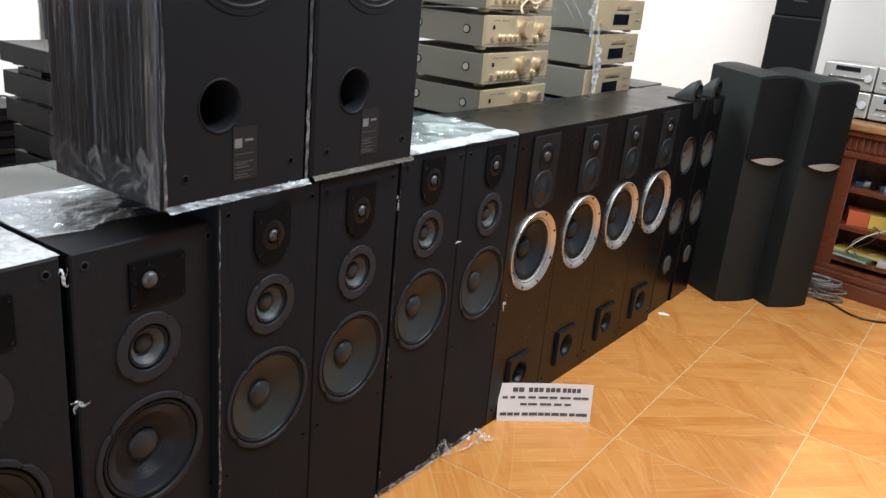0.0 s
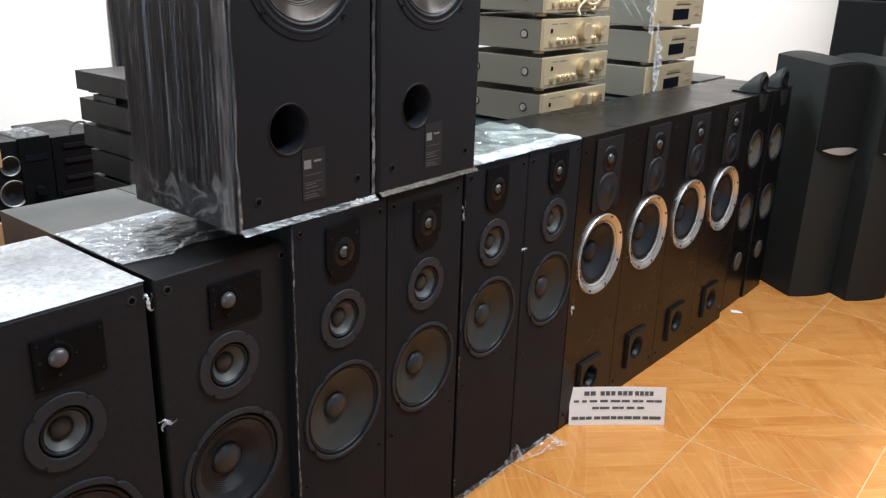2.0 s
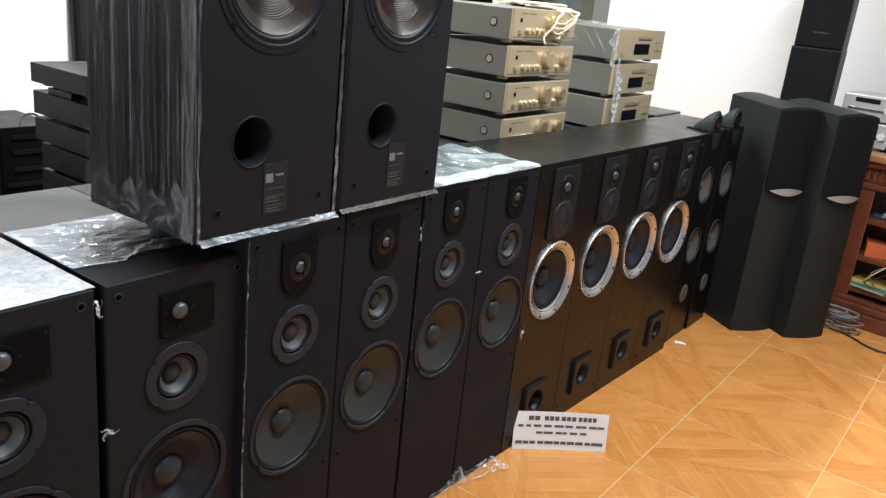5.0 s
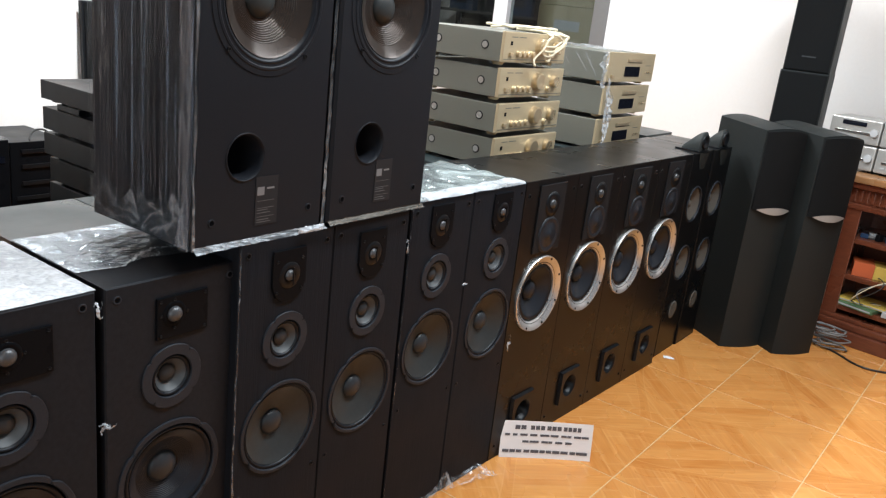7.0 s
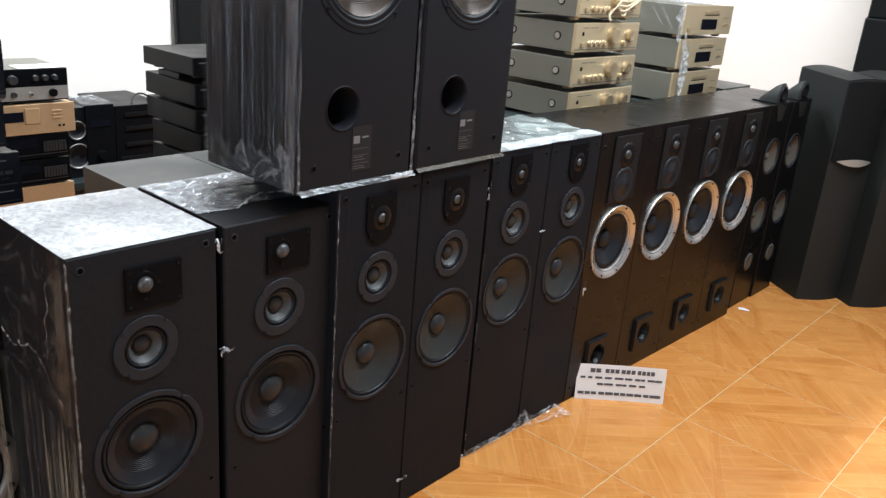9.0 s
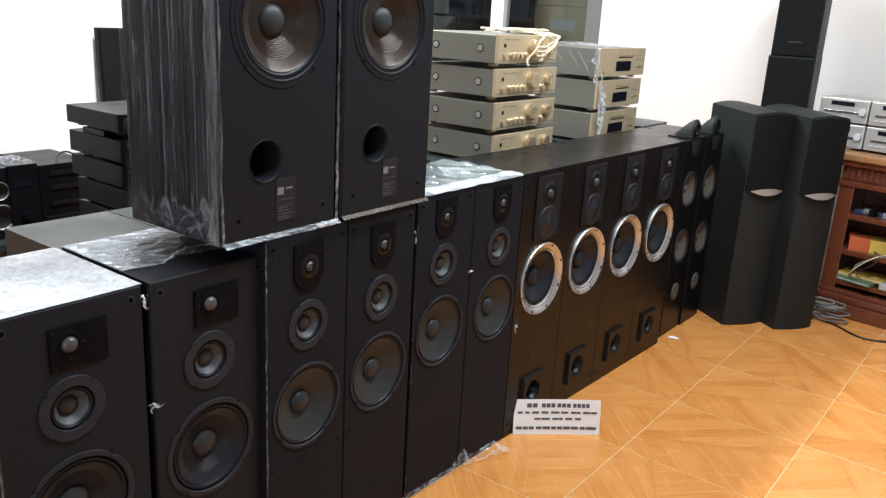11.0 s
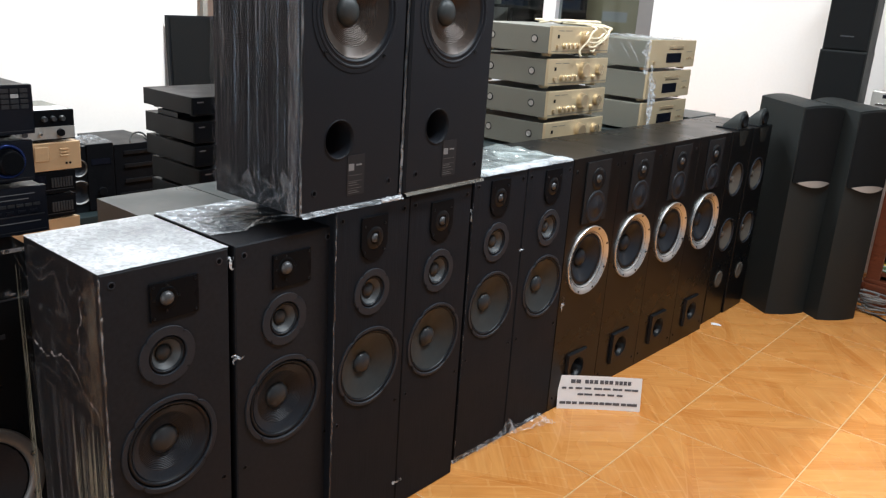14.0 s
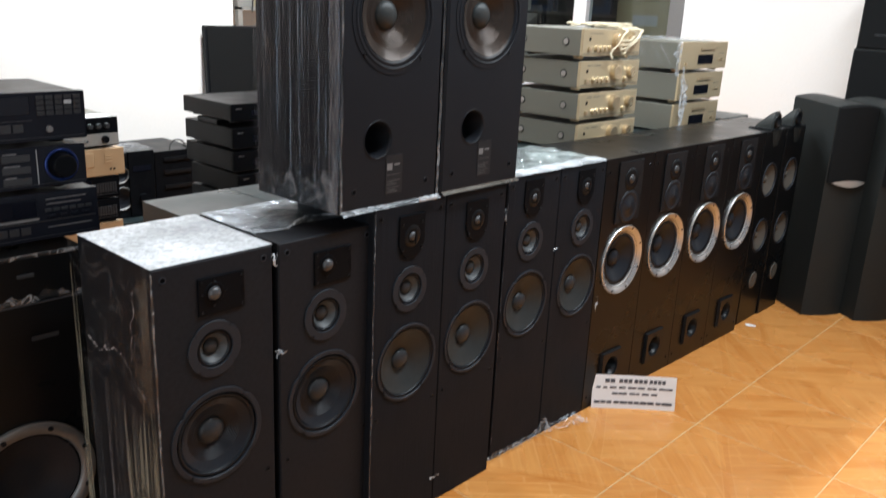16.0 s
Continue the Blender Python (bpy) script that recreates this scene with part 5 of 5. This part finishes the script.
for y, z, r, mm in ((-0.30, 0.088, 0.016, M_BUTTON), (-0.25, 0.088, 0.016, M_BUTTON), (-0.20, 0.088, 0.016, M_BUTTON), (-0.12, 0.092, 0.010, M_BUTTON), (-0.085, 0.092, 0.010, M_BUTTON), (-0.05, 0.092, 0.010, M_BUTTON), (-0.28, 0.036, 0.010, M_BUTTON), (-0.24, 0.036, 0.010, M_BUTTON), (-0.20, 0.036, 0.010, M_BUTTON), (-0.06, 0.036, 0.015, M_FASCIA), (-0.14, 0.034, 0.006, M_CHROME)):
    knob(u4, y, z, r, 0.016, mm)
part("paper_slip", box(-0.10, -0.01, -0.17, -0.02, 0.1245, 0.1262), M_PAPER, u4, "white slip of paper on top")


def ring_speaker(m, label):
    s = thing("mini_speaker", m, label, "loudspeaker", "mini hi-fi")
    part("body", cabinet(0.19, 0.22, 0.34, [(-0.02, 0.23, 0.04), (-0.02, 0.105, 0.055)]), M_PLASTIC, s)
    for z, r in ((0.23, 0.045), (0.105, 0.062)):
        q = part("ring", lathe([(0.0005, r), (0.005, r * 0.985), (0.005, r * 0.93), (-0.004, r * 0.86)], 36, -0.02, z), M_DULLRING, s, "thin silver driver ring", smooth=True)
        part("cone", lathe([(-0.004, r * 0.86), (-0.02, r * 0.4), (-0.012, 0)], 30, -0.02, z), M_CONE, q, smooth=True)
    return s


low = thing("low_shelf", pose(-3.85, 1.55, 0), "low shelf board along the white wall", "shelf")
part("board", box(-0.43, 0.36, -1.2, 0.75, 0.30, 0.335, 0.003), M_GREYBOARD, low)
for yy in (-1.15, 0.70):
    part("side", box(-0.42, 0.35, yy - 0.02, yy + 0.02, 0.0, 0.30), M_GREYBOARD, low)
ring_speaker(pose(-3.58, 1.545, 0.335), "small black speaker with silver-ringed drivers")
ms1 = unit("mini_system", pose(-3.57, 1.706, 0.335), 0.14, 0.24, 0.345, M_PLASTIC, M_FASCIA, "black mini hi-fi with film on its top", "stereo", "mini hi-fi")
part("film", sheet(14, 14, lambda u, v: (-0.24 + 0.242 * u, -0.14 + 0.142 * v, 0.347 + abs(crumple((u * 3, v * 3, 41), 0.016, 3)))), M_FILMTHIN, ms1, "crumpled clear film")
part("display", box(0.0003, 0.002, -0.12, -0.02, 0.24, 0.27), M_DISPLAY, ms1)
knob(ms1, -0.07, 0.10, 0.022, 0.012, M_FASCIA)
ms2 = unit("mini_system", pose(-3.60, 1.995, 0.335), 0.27, 0.40, 0.325, M_DECK, M_FASCIA, "black mini stereo against the white wall", "stereo", "mini hi-fi")
for z in (0.05, 0.12, 0.20, 0.27):
    part("key_bar", box(0.0003, 0.006, -0.25 + 0.03 * (z > 0.1), -0.06, z, z + 0.02, 0.002), M_PLASTIC, ms2)
sc = thing("power_cable", pose(0, 0, 0), "black power cable looped on a mini stereo", "cable")
cable("cord", [(-3.62, 1.825, 0.662), (-3.66, 1.845, 0.70), (-3.72, 1.9455, 0.70), (-3.70, 1.965, 0.665), (-3.64, 1.945, 0.663), (-3.62, 1.885, 0.69), (-3.60, 1.925, 0.664)], 0.005, M_BLACKCABLE, parent=sc)

# black decks stacked
DX, DY = -2.69, 1.612
dk = thing("low_cabinet", pose(-2.9, 1.846, 0), "low black wooden box under the black decks", "cabinet")
part("body", box(-0.2, 0.19, -0.20, 0.24, 0, 0.60, 0.004), M_PLASTIC, dk)


def deck(m, h, label):
    s = thing("hifi_deck", m, label, "hi-fi deck", "stack of black decks")
    part("case", box(-0.40, -0.02, 0.002, 0.43, 0.012, h, 0.003), M_DECK, s)
    part("front_panel", box(-0.0195, 0, 0, 0.432, 0.010, h + 0.001, 0.004), M_FASCIA, s)
    part("maker_plate", box(0.0003, 0.0015, 0.022, 0.052, h - 0.023, h - 0.018), M_PRINT, s)
    part("window", box(0.0003, 0.0015, 0.10, 0.36, h * 0.35, h * 0.65), M_DISPLAY, s)
    for x in (-0.05, -0.35):
        for y in (0.05, 0.38):
            part("foot", box(x - 0.018, x + 0.018, y - 0.018, y + 0.018, 0, 0.013), M_PLASTIC, s)
    return s


z = 0.60
for k, (h, dx, dy, lab) in enumerate(((0.105, 0.0, 0.03, "black hi-fi deck at the foot of a stack"), (0.10, -0.008, 0.012, "black hi-fi deck in a stack"), (0.10, -0.004, 0.008, "black hi-fi deck in a stack"), (0.085, 0.0, 0.0, "black hi-fi deck with a grey dusty top"))):
    deck(pose(DX + dx, DY + dy, z), h, lab)
    z += h + (0.004 if k < 2 else 0.022)
    if k == 2:
        pk = thing("spacer", pose(DX - 0.05, DY + 0.02, z - 0.0215), "black block spacing the top deck", "block")
        part("block", box(-0.26, -0.1, 0.0, 0.16, 0, 0.0213), M_PLASTIC, pk)

# dark flat panel leaning on the wall corner
tv = thing("flat_panel", pose(-4.22, 2.455, 0.480, 0, -3, 0), "dark flat screen panel leaning in the corner", "screen")
part("back_shell", box(-0.04, -0.006, 0, 0.62, 0, 0.80, 0.006), M_PLASTIC, tv)
part("screen", box(-0.0055, 0.0, 0.014, 0.606, 0.014, 0.786, 0.002), M_CLOTH, tv)
tb = thing("low_cabinet", pose(-4.0, 2.5, 0), "low cabinet under the flat panel", "cabinet")
part("body", box(-0.29, 0.2, -0.18, 0.40, 0, 0.475, 0.004), M_GREYBOARD, tb)

# storage rack in the recess and storeroom
def rack(m, w, d, h, levels, label, steel=None):
    s = thing("storage_rack", m, label, "rack")
    for x in (0.02, d - 0.02):
        for y in (0.02, w - 0.02):
            part("post", box(x - 0.02, x + 0.02, y - 0.02, y + 0.02, 0, h, 0.002), (steel or M_STEELRACK), s)
    for zz in levels:
        part("shelf", box(0, d, 0, w, zz, zz + 0.025, 0.002), (steel or M_STEELRACK), s)
    # added dark sheet behind the long rack, in place of the room's shade
    if d > 1:
        part("shade_sheet", box(0.05, d - 0.05, w - 0.02, w - 0.012, 0.3, h, 0.0), M_DECK, s, "added dark sheet standing in for storeroom shade")
    return s


rack(pose(-5.33, 3.14, 0), 1.4, 0.4, 2.2, (0.4, 0.9, 1.36, 1.72, 2.1), "grey steel rack with boxes in the recess")
# storeroom rack takes the darkened steel because the room is unlit
rs = rack(pose(-4.95, 6.35, 0), 0.5, 2.95, 2.5, (0.5, 0.98, 1.42, 1.86, 2.3), "long grey steel rack, darkened for the unlit storeroom", M_SHADEDRACK)


def carton(m, w, d, h, material, label, name="carton"):
    s = thing(name, m, label, "box", "stored boxes")
    part("box", box(-w / 2, w / 2, -d / 2, d / 2, 0, h, 0.004), material, s)
    part("tape", box(-w / 2 - 0.001, w / 2 + 0.001, -0.025, 0.025, 0.002, h + 0.0015), M_CARTON if material is not M_CARTON else M_BEIGE, s)
    part("label_patch", box(-w * 0.2, w * 0.25, -d / 2 - 0.0015, -d / 2 - 0.0003, h * 0.3, h * 0.6), M_PALEBTN if material is M_CARTON else M_BUTTON, s)
    return s


rnd = random.Random(4)
for zz in (1.005, 1.445, 1.885):
    x = -4.75
    while x < -2.45:
        w = rnd.uniform(0.22, 0.42)
        h = rnd.uniform(0.14, 0.34)
        # mostly near-black boxes, added so the storeroom looks as dim as unlit
        mm = rnd.choice((M_DECK, M_DECK, M_BUTTON, M_DECK, M_BLUEPL))
        lab = {M_CARTON.name: "brown cardboard box on the storeroom rack", M_BLUEPL.name: "blue plastic box on the storeroom rack"}.get(mm.name, "added storeroom box, coloured dark for the dim interior")
        carton(pose(x + w / 2, 6.6, zz), w, 0.36, h, mm, lab)
        x += w + rnd.uniform(0.01, 0.06)
for k, (zz, hh) in enumerate(((0, 0.32), (0.3225, 0.32), (0.645, 0.32), (0.9675, 0.32), (1.29, 0.275), (1.5675, 0.275))):
    carton(pose(-3.25 + 0.012 * (k % 3), 6.13, zz, 0, 0, (2, -1, 3, 0, -2, 1)[k]), 0.54, 0.26, hh, M_CARTON, "brown cardboard box in a tall storeroom stack")
for zz in (1.385, 1.745):
    carton(pose(-5.13, 3.32, zz), 0.3, 0.24, 0.16, M_STEELRACK, "grey box on the recess rack")
    carton(pose(-5.12, 3.64, zz), 0.3, 0.26, 0.12, M_SILVER, "silver box on the recess rack")
rc = thing("hanging_cable", pose(0, 0, 0), "black cable hanging down the steel rack", "cable")
cable("cord", [(-4.925, 3.24, 2.1), (-4.92, 3.25, 1.9), (-4.915, 3.23, 1.7), (-4.92, 3.27, 1.5), (-4.91, 3.25, 1.35)], 0.006, M_BLACKCABLE, parent=rc)

# ---- wooden cabinet with clutter ----
cab = thing("wooden_cabinet", pose(-0.62, 4.56, 0, 0, 0, -7), "red-brown varnished wooden cabinet with open shelves", "cabinet")
W = 1.35
part("top_board", box(-0.04, W + 0.04, -0.05, 0.44, 0.845, 0.88, 0.008), M_WOODTOP, cab, "lighter brown top board")
part("top_moulding", box(-0.03, W + 0.03, -0.035, 0.42, 0.815, 0.845, 0.006), M_WOOD, cab)
part("frieze", box(0.0, W, -0.005, 0.40, 0.735, 0.815, 0.002), M_WOOD, cab)
for k in range(44):
    part("flute", box(0.012 + k * 0.030, 0.030 + k * 0.030, -0.013, -0.0055, 0.745, 0.808, 0.003), M_WOOD, cab)
part("frieze_moulding", box(-0.012, W + 0.012, -0.02, 0.40, 0.705, 0.735, 0.006), M_WOOD, cab)
part("side", box(0.0, 0.03, 0.0, 0.40, 0.14, 0.705), M_WOOD, cab)
part("side", box(W - 0.03, W, 0.0, 0.40, 0.14, 0.705), M_WOOD, cab)
part("stile", box(0.0, 0.075, -0.012, -0.0005, 0.14, 0.705, 0.003), M_WOOD, cab)
part("stile", box(W / 2 - 0.04, W / 2 + 0.04, -0.012, -0.0005, 0.14, 0.705, 0.003), M_WOOD, cab)
part("stile", box(W - 0.075, W, -0.012, -0.0005, 0.14, 0.705, 0.003), M_WOOD, cab)
part("back", box(0.03, W - 0.03, 0.385, 0.398, 0.14, 0.705), M_WOOD, cab)
for zz in (0.165, 0.335, 0.53):
    part("shelf", box(0.03, W - 0.03, -0.006 if zz > 0.2 else 0.0, 0.384, zz, zz + 0.028, 0.004), M_WOOD, cab)
part("base_moulding", box(-0.03, W + 0.03, -0.05, 0.40, 0.0, 0.075, 0.006), M_WOOD, cab)
part("base_moulding", box(-0.018, W + 0.018, -0.03, 0.40, 0.075, 0.115, 0.01), M_WOOD, cab)
part("base_moulding", box(-0.008, W + 0.008, -0.016, 0.40, 0.115, 0.14, 0.006), M_WOOD, cab)
CM = pose(-0.62, 4.56, 0, 0, 0, -7)


def in_cab(x, y, z, r=0):
    return CM @ pose(x, y, z, 0, 0, r)


s = thing("parts_box", in_cab(0.17, 0.10, 0.363, 20), "red and yellow cardboard parts box on the shelf", "box")
part("box", box(-0.10, 0.0, -0.07, 0.07, 0, 0.075, 0.002), M_RED, s)
part("end", box(0.001, 0.10, -0.07, 0.07, 0, 0.07, 0.002), M_YELLOW, s)
for k, (x, y, zz, w, d, h, mm, lab) in enumerate(((0.14, 0.08, 0.193, 0.26, 0.18, 0.02, M_GREENPL, "green printed circuit board on the lowest shelf"), (0.18, 0.10, 0.2135, 0.24, 0.16, 0.014, M_YELLOW, "yellow folder lying on a circuit board"), (0.38, 0.10, 0.193, 0.2, 0.2, 0.03, M_PALEBTN, "pale grey box on the lowest shelf"), (0.40, 0.1, 0.363, 0.2, 0.2, 0.06, M_DECK, "black box on the middle shelf"), (0.9, 0.12, 0.363, 0.3, 0.2, 0.08, M_CARTON, "cardboard box on the middle shelf"))):
    q = thing("shelf_item", in_cab(x, y, zz, 8 * k - 10), lab, "box")
    part("body", box(-w / 2, w / 2, -d / 2, d / 2, 0, h, 0.003), mm, q)
    part("edge_strip", box(-w / 2 + 0.01, w / 2 - 0.01, -d / 2 - 0.001, -d / 2 - 0.0002, h * 0.3, h * 0.7), M_PALEBTN, q)
for k in range(9):
    mm, lab = ((M_BLUEPL, "blue plastic connector in the clutter"), (M_PALEBTN, "white plastic connector in the clutter"), (M_DECK, "black plastic connector in the clutter"))[k % 3]
    q = thing("connector", in_cab(0.10 + 0.035 * k, 0.06 + 0.02 * (k % 2), 0.558, 37 * k), lab, "connector", "shelf clutter")
    part("shell", box(-0.02, 0.02, -0.012, 0.012, 0, 0.024 + 0.006 * (k % 3), 0.004), mm, q)
    bm = lathe([(0, 0.009), (0.03, 0.007), (0.03, 0)], 10)
    bm.transform(Matrix.Translation((0.02, 0, 0.012)))
    part("plug", bm, M_GREYCABLE, q, smooth=True)
cc = thing("loose_cables", CM, "loose thin cables hanging over the cabinet shelves", "cable")
for k in range(3):
    r = random.Random(k)
    cable("cord", [(0.25 + r.uniform(-.1, .1), 0.08, 0.37), (0.22 + r.uniform(-.08, .1), -0.01, 0.39), (0.2 + r.uniform(-.1, .1), -0.04, 0.33 + r.uniform(-.04, .04)), (0.14 + r.uniform(-.1, .1), -0.05, 0.25), (0.10 + r.uniform(-.05, .1), 0.02, 0.21), (0.2 + r.uniform(-.1, .1), 0.08, 0.23)], 0.003, (M_IVORY, M_BLACKCABLE, M_GREYCABLE)[k % 3], parent=cc)

# silver compact stereo on the cabinet
ss = thing("compact_stereo", in_cab(-0.02, 0.10, 0.88), "silver compact stereo in stacked modules on the cabinet", "stereo")
for col in (0, 1):
    for row in (0, 1):
        x0 = -0.20 + col * 0.262
        q = part("module", box(x0, x0 + 0.255, 0, 0.26, 0.012 + row * 0.132, 0.138 + row * 0.132, 0.008), M_SILVER, ss)
        part("fascia", box(x0 + 0.06, x0 + 0.18, -0.003, -0.0003, 0.10 + row * 0.132, 0.122 + row * 0.132, 0.001), M_DISPLAY, q)
        part("drawer", box(x0 + 0.03, x0 + 0.21, -0.004, -0.0003, 0.06 + row * 0.132, 0.072 + row * 0.132, 0.001), M_CHROME, q)
        bm = lathe([(0, 0.02), (0.012, 0.019), (0.013, 0)], 24)
        bm.transform(Matrix.Translation((x0 + 0.225, -0.0003, 0.075 + row * 0.132)) @ Matrix.Rotation(radians(-90), 4, "Z"))
        part("dial", bm, M_PALEBTN, q)
        for k in range(4):
            part("key", box(x0 + 0.03 + k * 0.03, x0 + 0.05 + k * 0.03, -0.004, -0.0003, 0.035 + row * 0.132, 0.043 + row * 0.132, 0.001), M_PALEBTN, q)
for x in (-0.17, 0.03, 0.09, 0.28):
    part("foot", box(x, x + 0.03, 0.02, 0.24, 0, 0.012), M_PLASTIC, ss)

# bundle of grey cable on the floor
bc = thing("cable_bundle", pose(-0.555, 4.37, 0), "tangled bundle of grey cable on the tiles", "cable")
for k in range(9):
    r = random.Random(k + 20)
    cx, cy, rad = r.uniform(-0.03, 0.05), r.uniform(-0.03, 0.03), r.uniform(0.05, 0.10)
    pts = [(cx + rad * math.cos(a * 0.7 + k) * (1 + 0.2 * math.sin(3 * a)), cy + 0.6 * rad * math.sin(a * 0.7 + k), 0.008 + 0.012 * k + 0.012 * abs(math.sin(a))) for a in range(12)]
    cable("cord", pts, 0.0045, M_GREYCABLE, parent=bc)
bl = thing("floor_cable", pose(0, 0, 0), "black power cable trailing over the tiles", "cable")
cable("cord", [(-0.55, 4.36, 0.006), (-0.46, 4.33, 0.006), (-0.38, 4.24, 0.006), (-0.30, 4.22, 0.006), (-0.22, 4.25, 0.006), (-0.1, 4.33, 0.006), (0.1, 4.42, 0.006)], 0.005, M_BLACKCABLE, parent=bl)

# ---- printed card standing by the row ----
c0, c1v = Vector((-1.098, 2.163, 0)), Vector((-0.857, 2.384, 0))
ang = math.degrees(math.atan2(c1v.y - c0.y, c1v.x - c0.x))
L = (c1v - c0).length
card = thing("paper_card", pose(c0.x, c0.y, 0.001, 0, 0, ang) @ pose(0, 0, 0, -10, 0, 0), "white printed paper card standing on the tiles", "paper card")
H = 0.134
part("sheet", sheet(16, 6, lambda u, v: (L * u, 0.006 * math.sin(u * 3.1) + 0.001, H * v)), M_PAPER, card, smooth=True)
part("prop_flap", sheet(4, 4, lambda u, v: (L * (0.35 + 0.3 * u), 0.012 + 0.055 * (1 - v), 0.095 * v + 0.008)), M_PAPER, card)


def words(z, h, spans):
    for a, b in spans:
        part("text_bar", sheet(4, 1, lambda u, v: (L * (a + (b - a) * u), 0.006 * math.sin((a + (b - a) * u) * 3.1) - 0.0006, z + h * v)), M_INK, card)


words(0.1035, 0.0150, ((0.15, 0.205), (0.215, 0.27), (0.32, 0.365), (0.375, 0.42), (0.43, 0.475), (0.50, 0.545), (0.555, 0.60), (0.61, 0.655), (0.68, 0.72), (0.73, 0.77), (0.78, 0.82), (0.83, 0.87)))
words(0.0800, 0.0080, ((0.045, 0.10), (0.13, 0.18), (0.21, 0.29), (0.32, 0.40), (0.43, 0.53), (0.545, 0.63), (0.66, 0.72), (0.725, 0.77), (0.80, 0.88), (0.885, 0.96)))
words(0.0560, 0.0080, ((0.24, 0.31), (0.32, 0.42), (0.45, 0.52), (0.525, 0.57), (0.60, 0.68), (0.71, 0.78)))
words(0.0200, 0.0105, ((0.03, 0.10), (0.11, 0.17), (0.18, 0.24), (0.265, 0.33), (0.34, 0.43), (0.44, 0.50), (0.51, 0.57), (0.58, 0.66), (0.67, 0.75), (0.77, 0.83), (0.84, 0.96)))

fl = thing("paper_scrap", pose(-1.05, 3.50, 0.002, 0, 0, 30), "small white scrap of paper on the tiles", "paper scrap")
part("sheet", sheet(3, 3, lambda u, v: (0.05 * u, 0.03 * v * (1 - 0.6 * u), 0.004 * math.sin(3 * u) * v)), M_PAPER, fl)

# scraps of film stuck to fronts and corners
def scrap(parent, x, y, z, w, h, seed):
    rs_ = random.Random(seed)
    bm = bmesh.new()
    for k in range(4):
        ang, long, wide = rs_.uniform(0, 2 * math.pi), rs_.uniform(0.5, 1.0), rs_.uniform(0.18, 0.34)
        prev = None
        for q in range(8):
            t = q / 7
            ry, rz = math.cos(ang + 1.2 * t) * w * 0.6 * long * t, math.sin(ang + 1.2 * t) * h * 0.6 * long * t
            half = 0.5 * min(w, h) * wide * (1 - 0.8 * t) * (0.6 + 0.8 * rs_.random())
            py, pz = -math.sin(ang + 1.2 * t) * half, math.cos(ang + 1.2 * t) * half
            px = x + 0.010 * abs(noise.noise(Vector((t * 4, k, seed)))) + 0.001
            row = (bm.verts.new((px, y + ry - py, z + h / 2 + rz - pz)), bm.verts.new((px + 0.002, y + ry + py, z + h / 2 + rz + pz)))
            if prev:
                bm.faces.new((prev[0], prev[1], row[1], row[0]))
            prev = row
    part("film_scrap", bm, M_FOLD, parent, "torn milky film scrap")


scrap(b1, 0.004, -0.150, 0.650, 0.042, 0.032, 3)
scrap(a1, 0.004, 0.149, 0.87, 0.02, 0.07, 4)
scrap(g1, 0.004, -0.15, 0.41, 0.025, 0.07, 5)
scrap(c1, 0.004, 0.118, 0.085, 0.06, 0.03, 6)
scrap(e1, 0.004, -0.146, 0.84, 0.02, 0.06, 8)
scrap(f1, 0.004, -0.14, 0.70, 0.03, 0.02, 9)

# ---- floor tiles ----
TILE = 0.5
tm = box(-TILE / 2 + 0.0022, TILE / 2 - 0.0022, -TILE / 2 + 0.0022, TILE / 2 - 0.0022, -0.008, 0.0)
top = [e for e in tm.edges if all(v.co.z > -0.001 for v in e.verts)]
bmesh.ops.bevel(tm, geom=top, offset=0.0008, segments=1, affect="EDGES")
TME = bpy.data.meshes.new("tile")
tm.to_mesh(TME)
tm.free()
TME.materials.append(M_TILE)
rt = random.Random(9)
for i in range(-10, 7):
    for j in range(-9, 11):
        cx, cy = -0.752 + 0.25 + TILE * i, 1.857 + 0.25 + TILE * j
        if cx < -5.2 or cx > XR or cy < YF or cy > YB:
            continue
        ob = new("tile", TME)
        ob.parent = floor
        ob.location = (cx, cy, 0.0)
        ob.rotation_euler = (0, 0, radians(90) * rt.randrange(4))
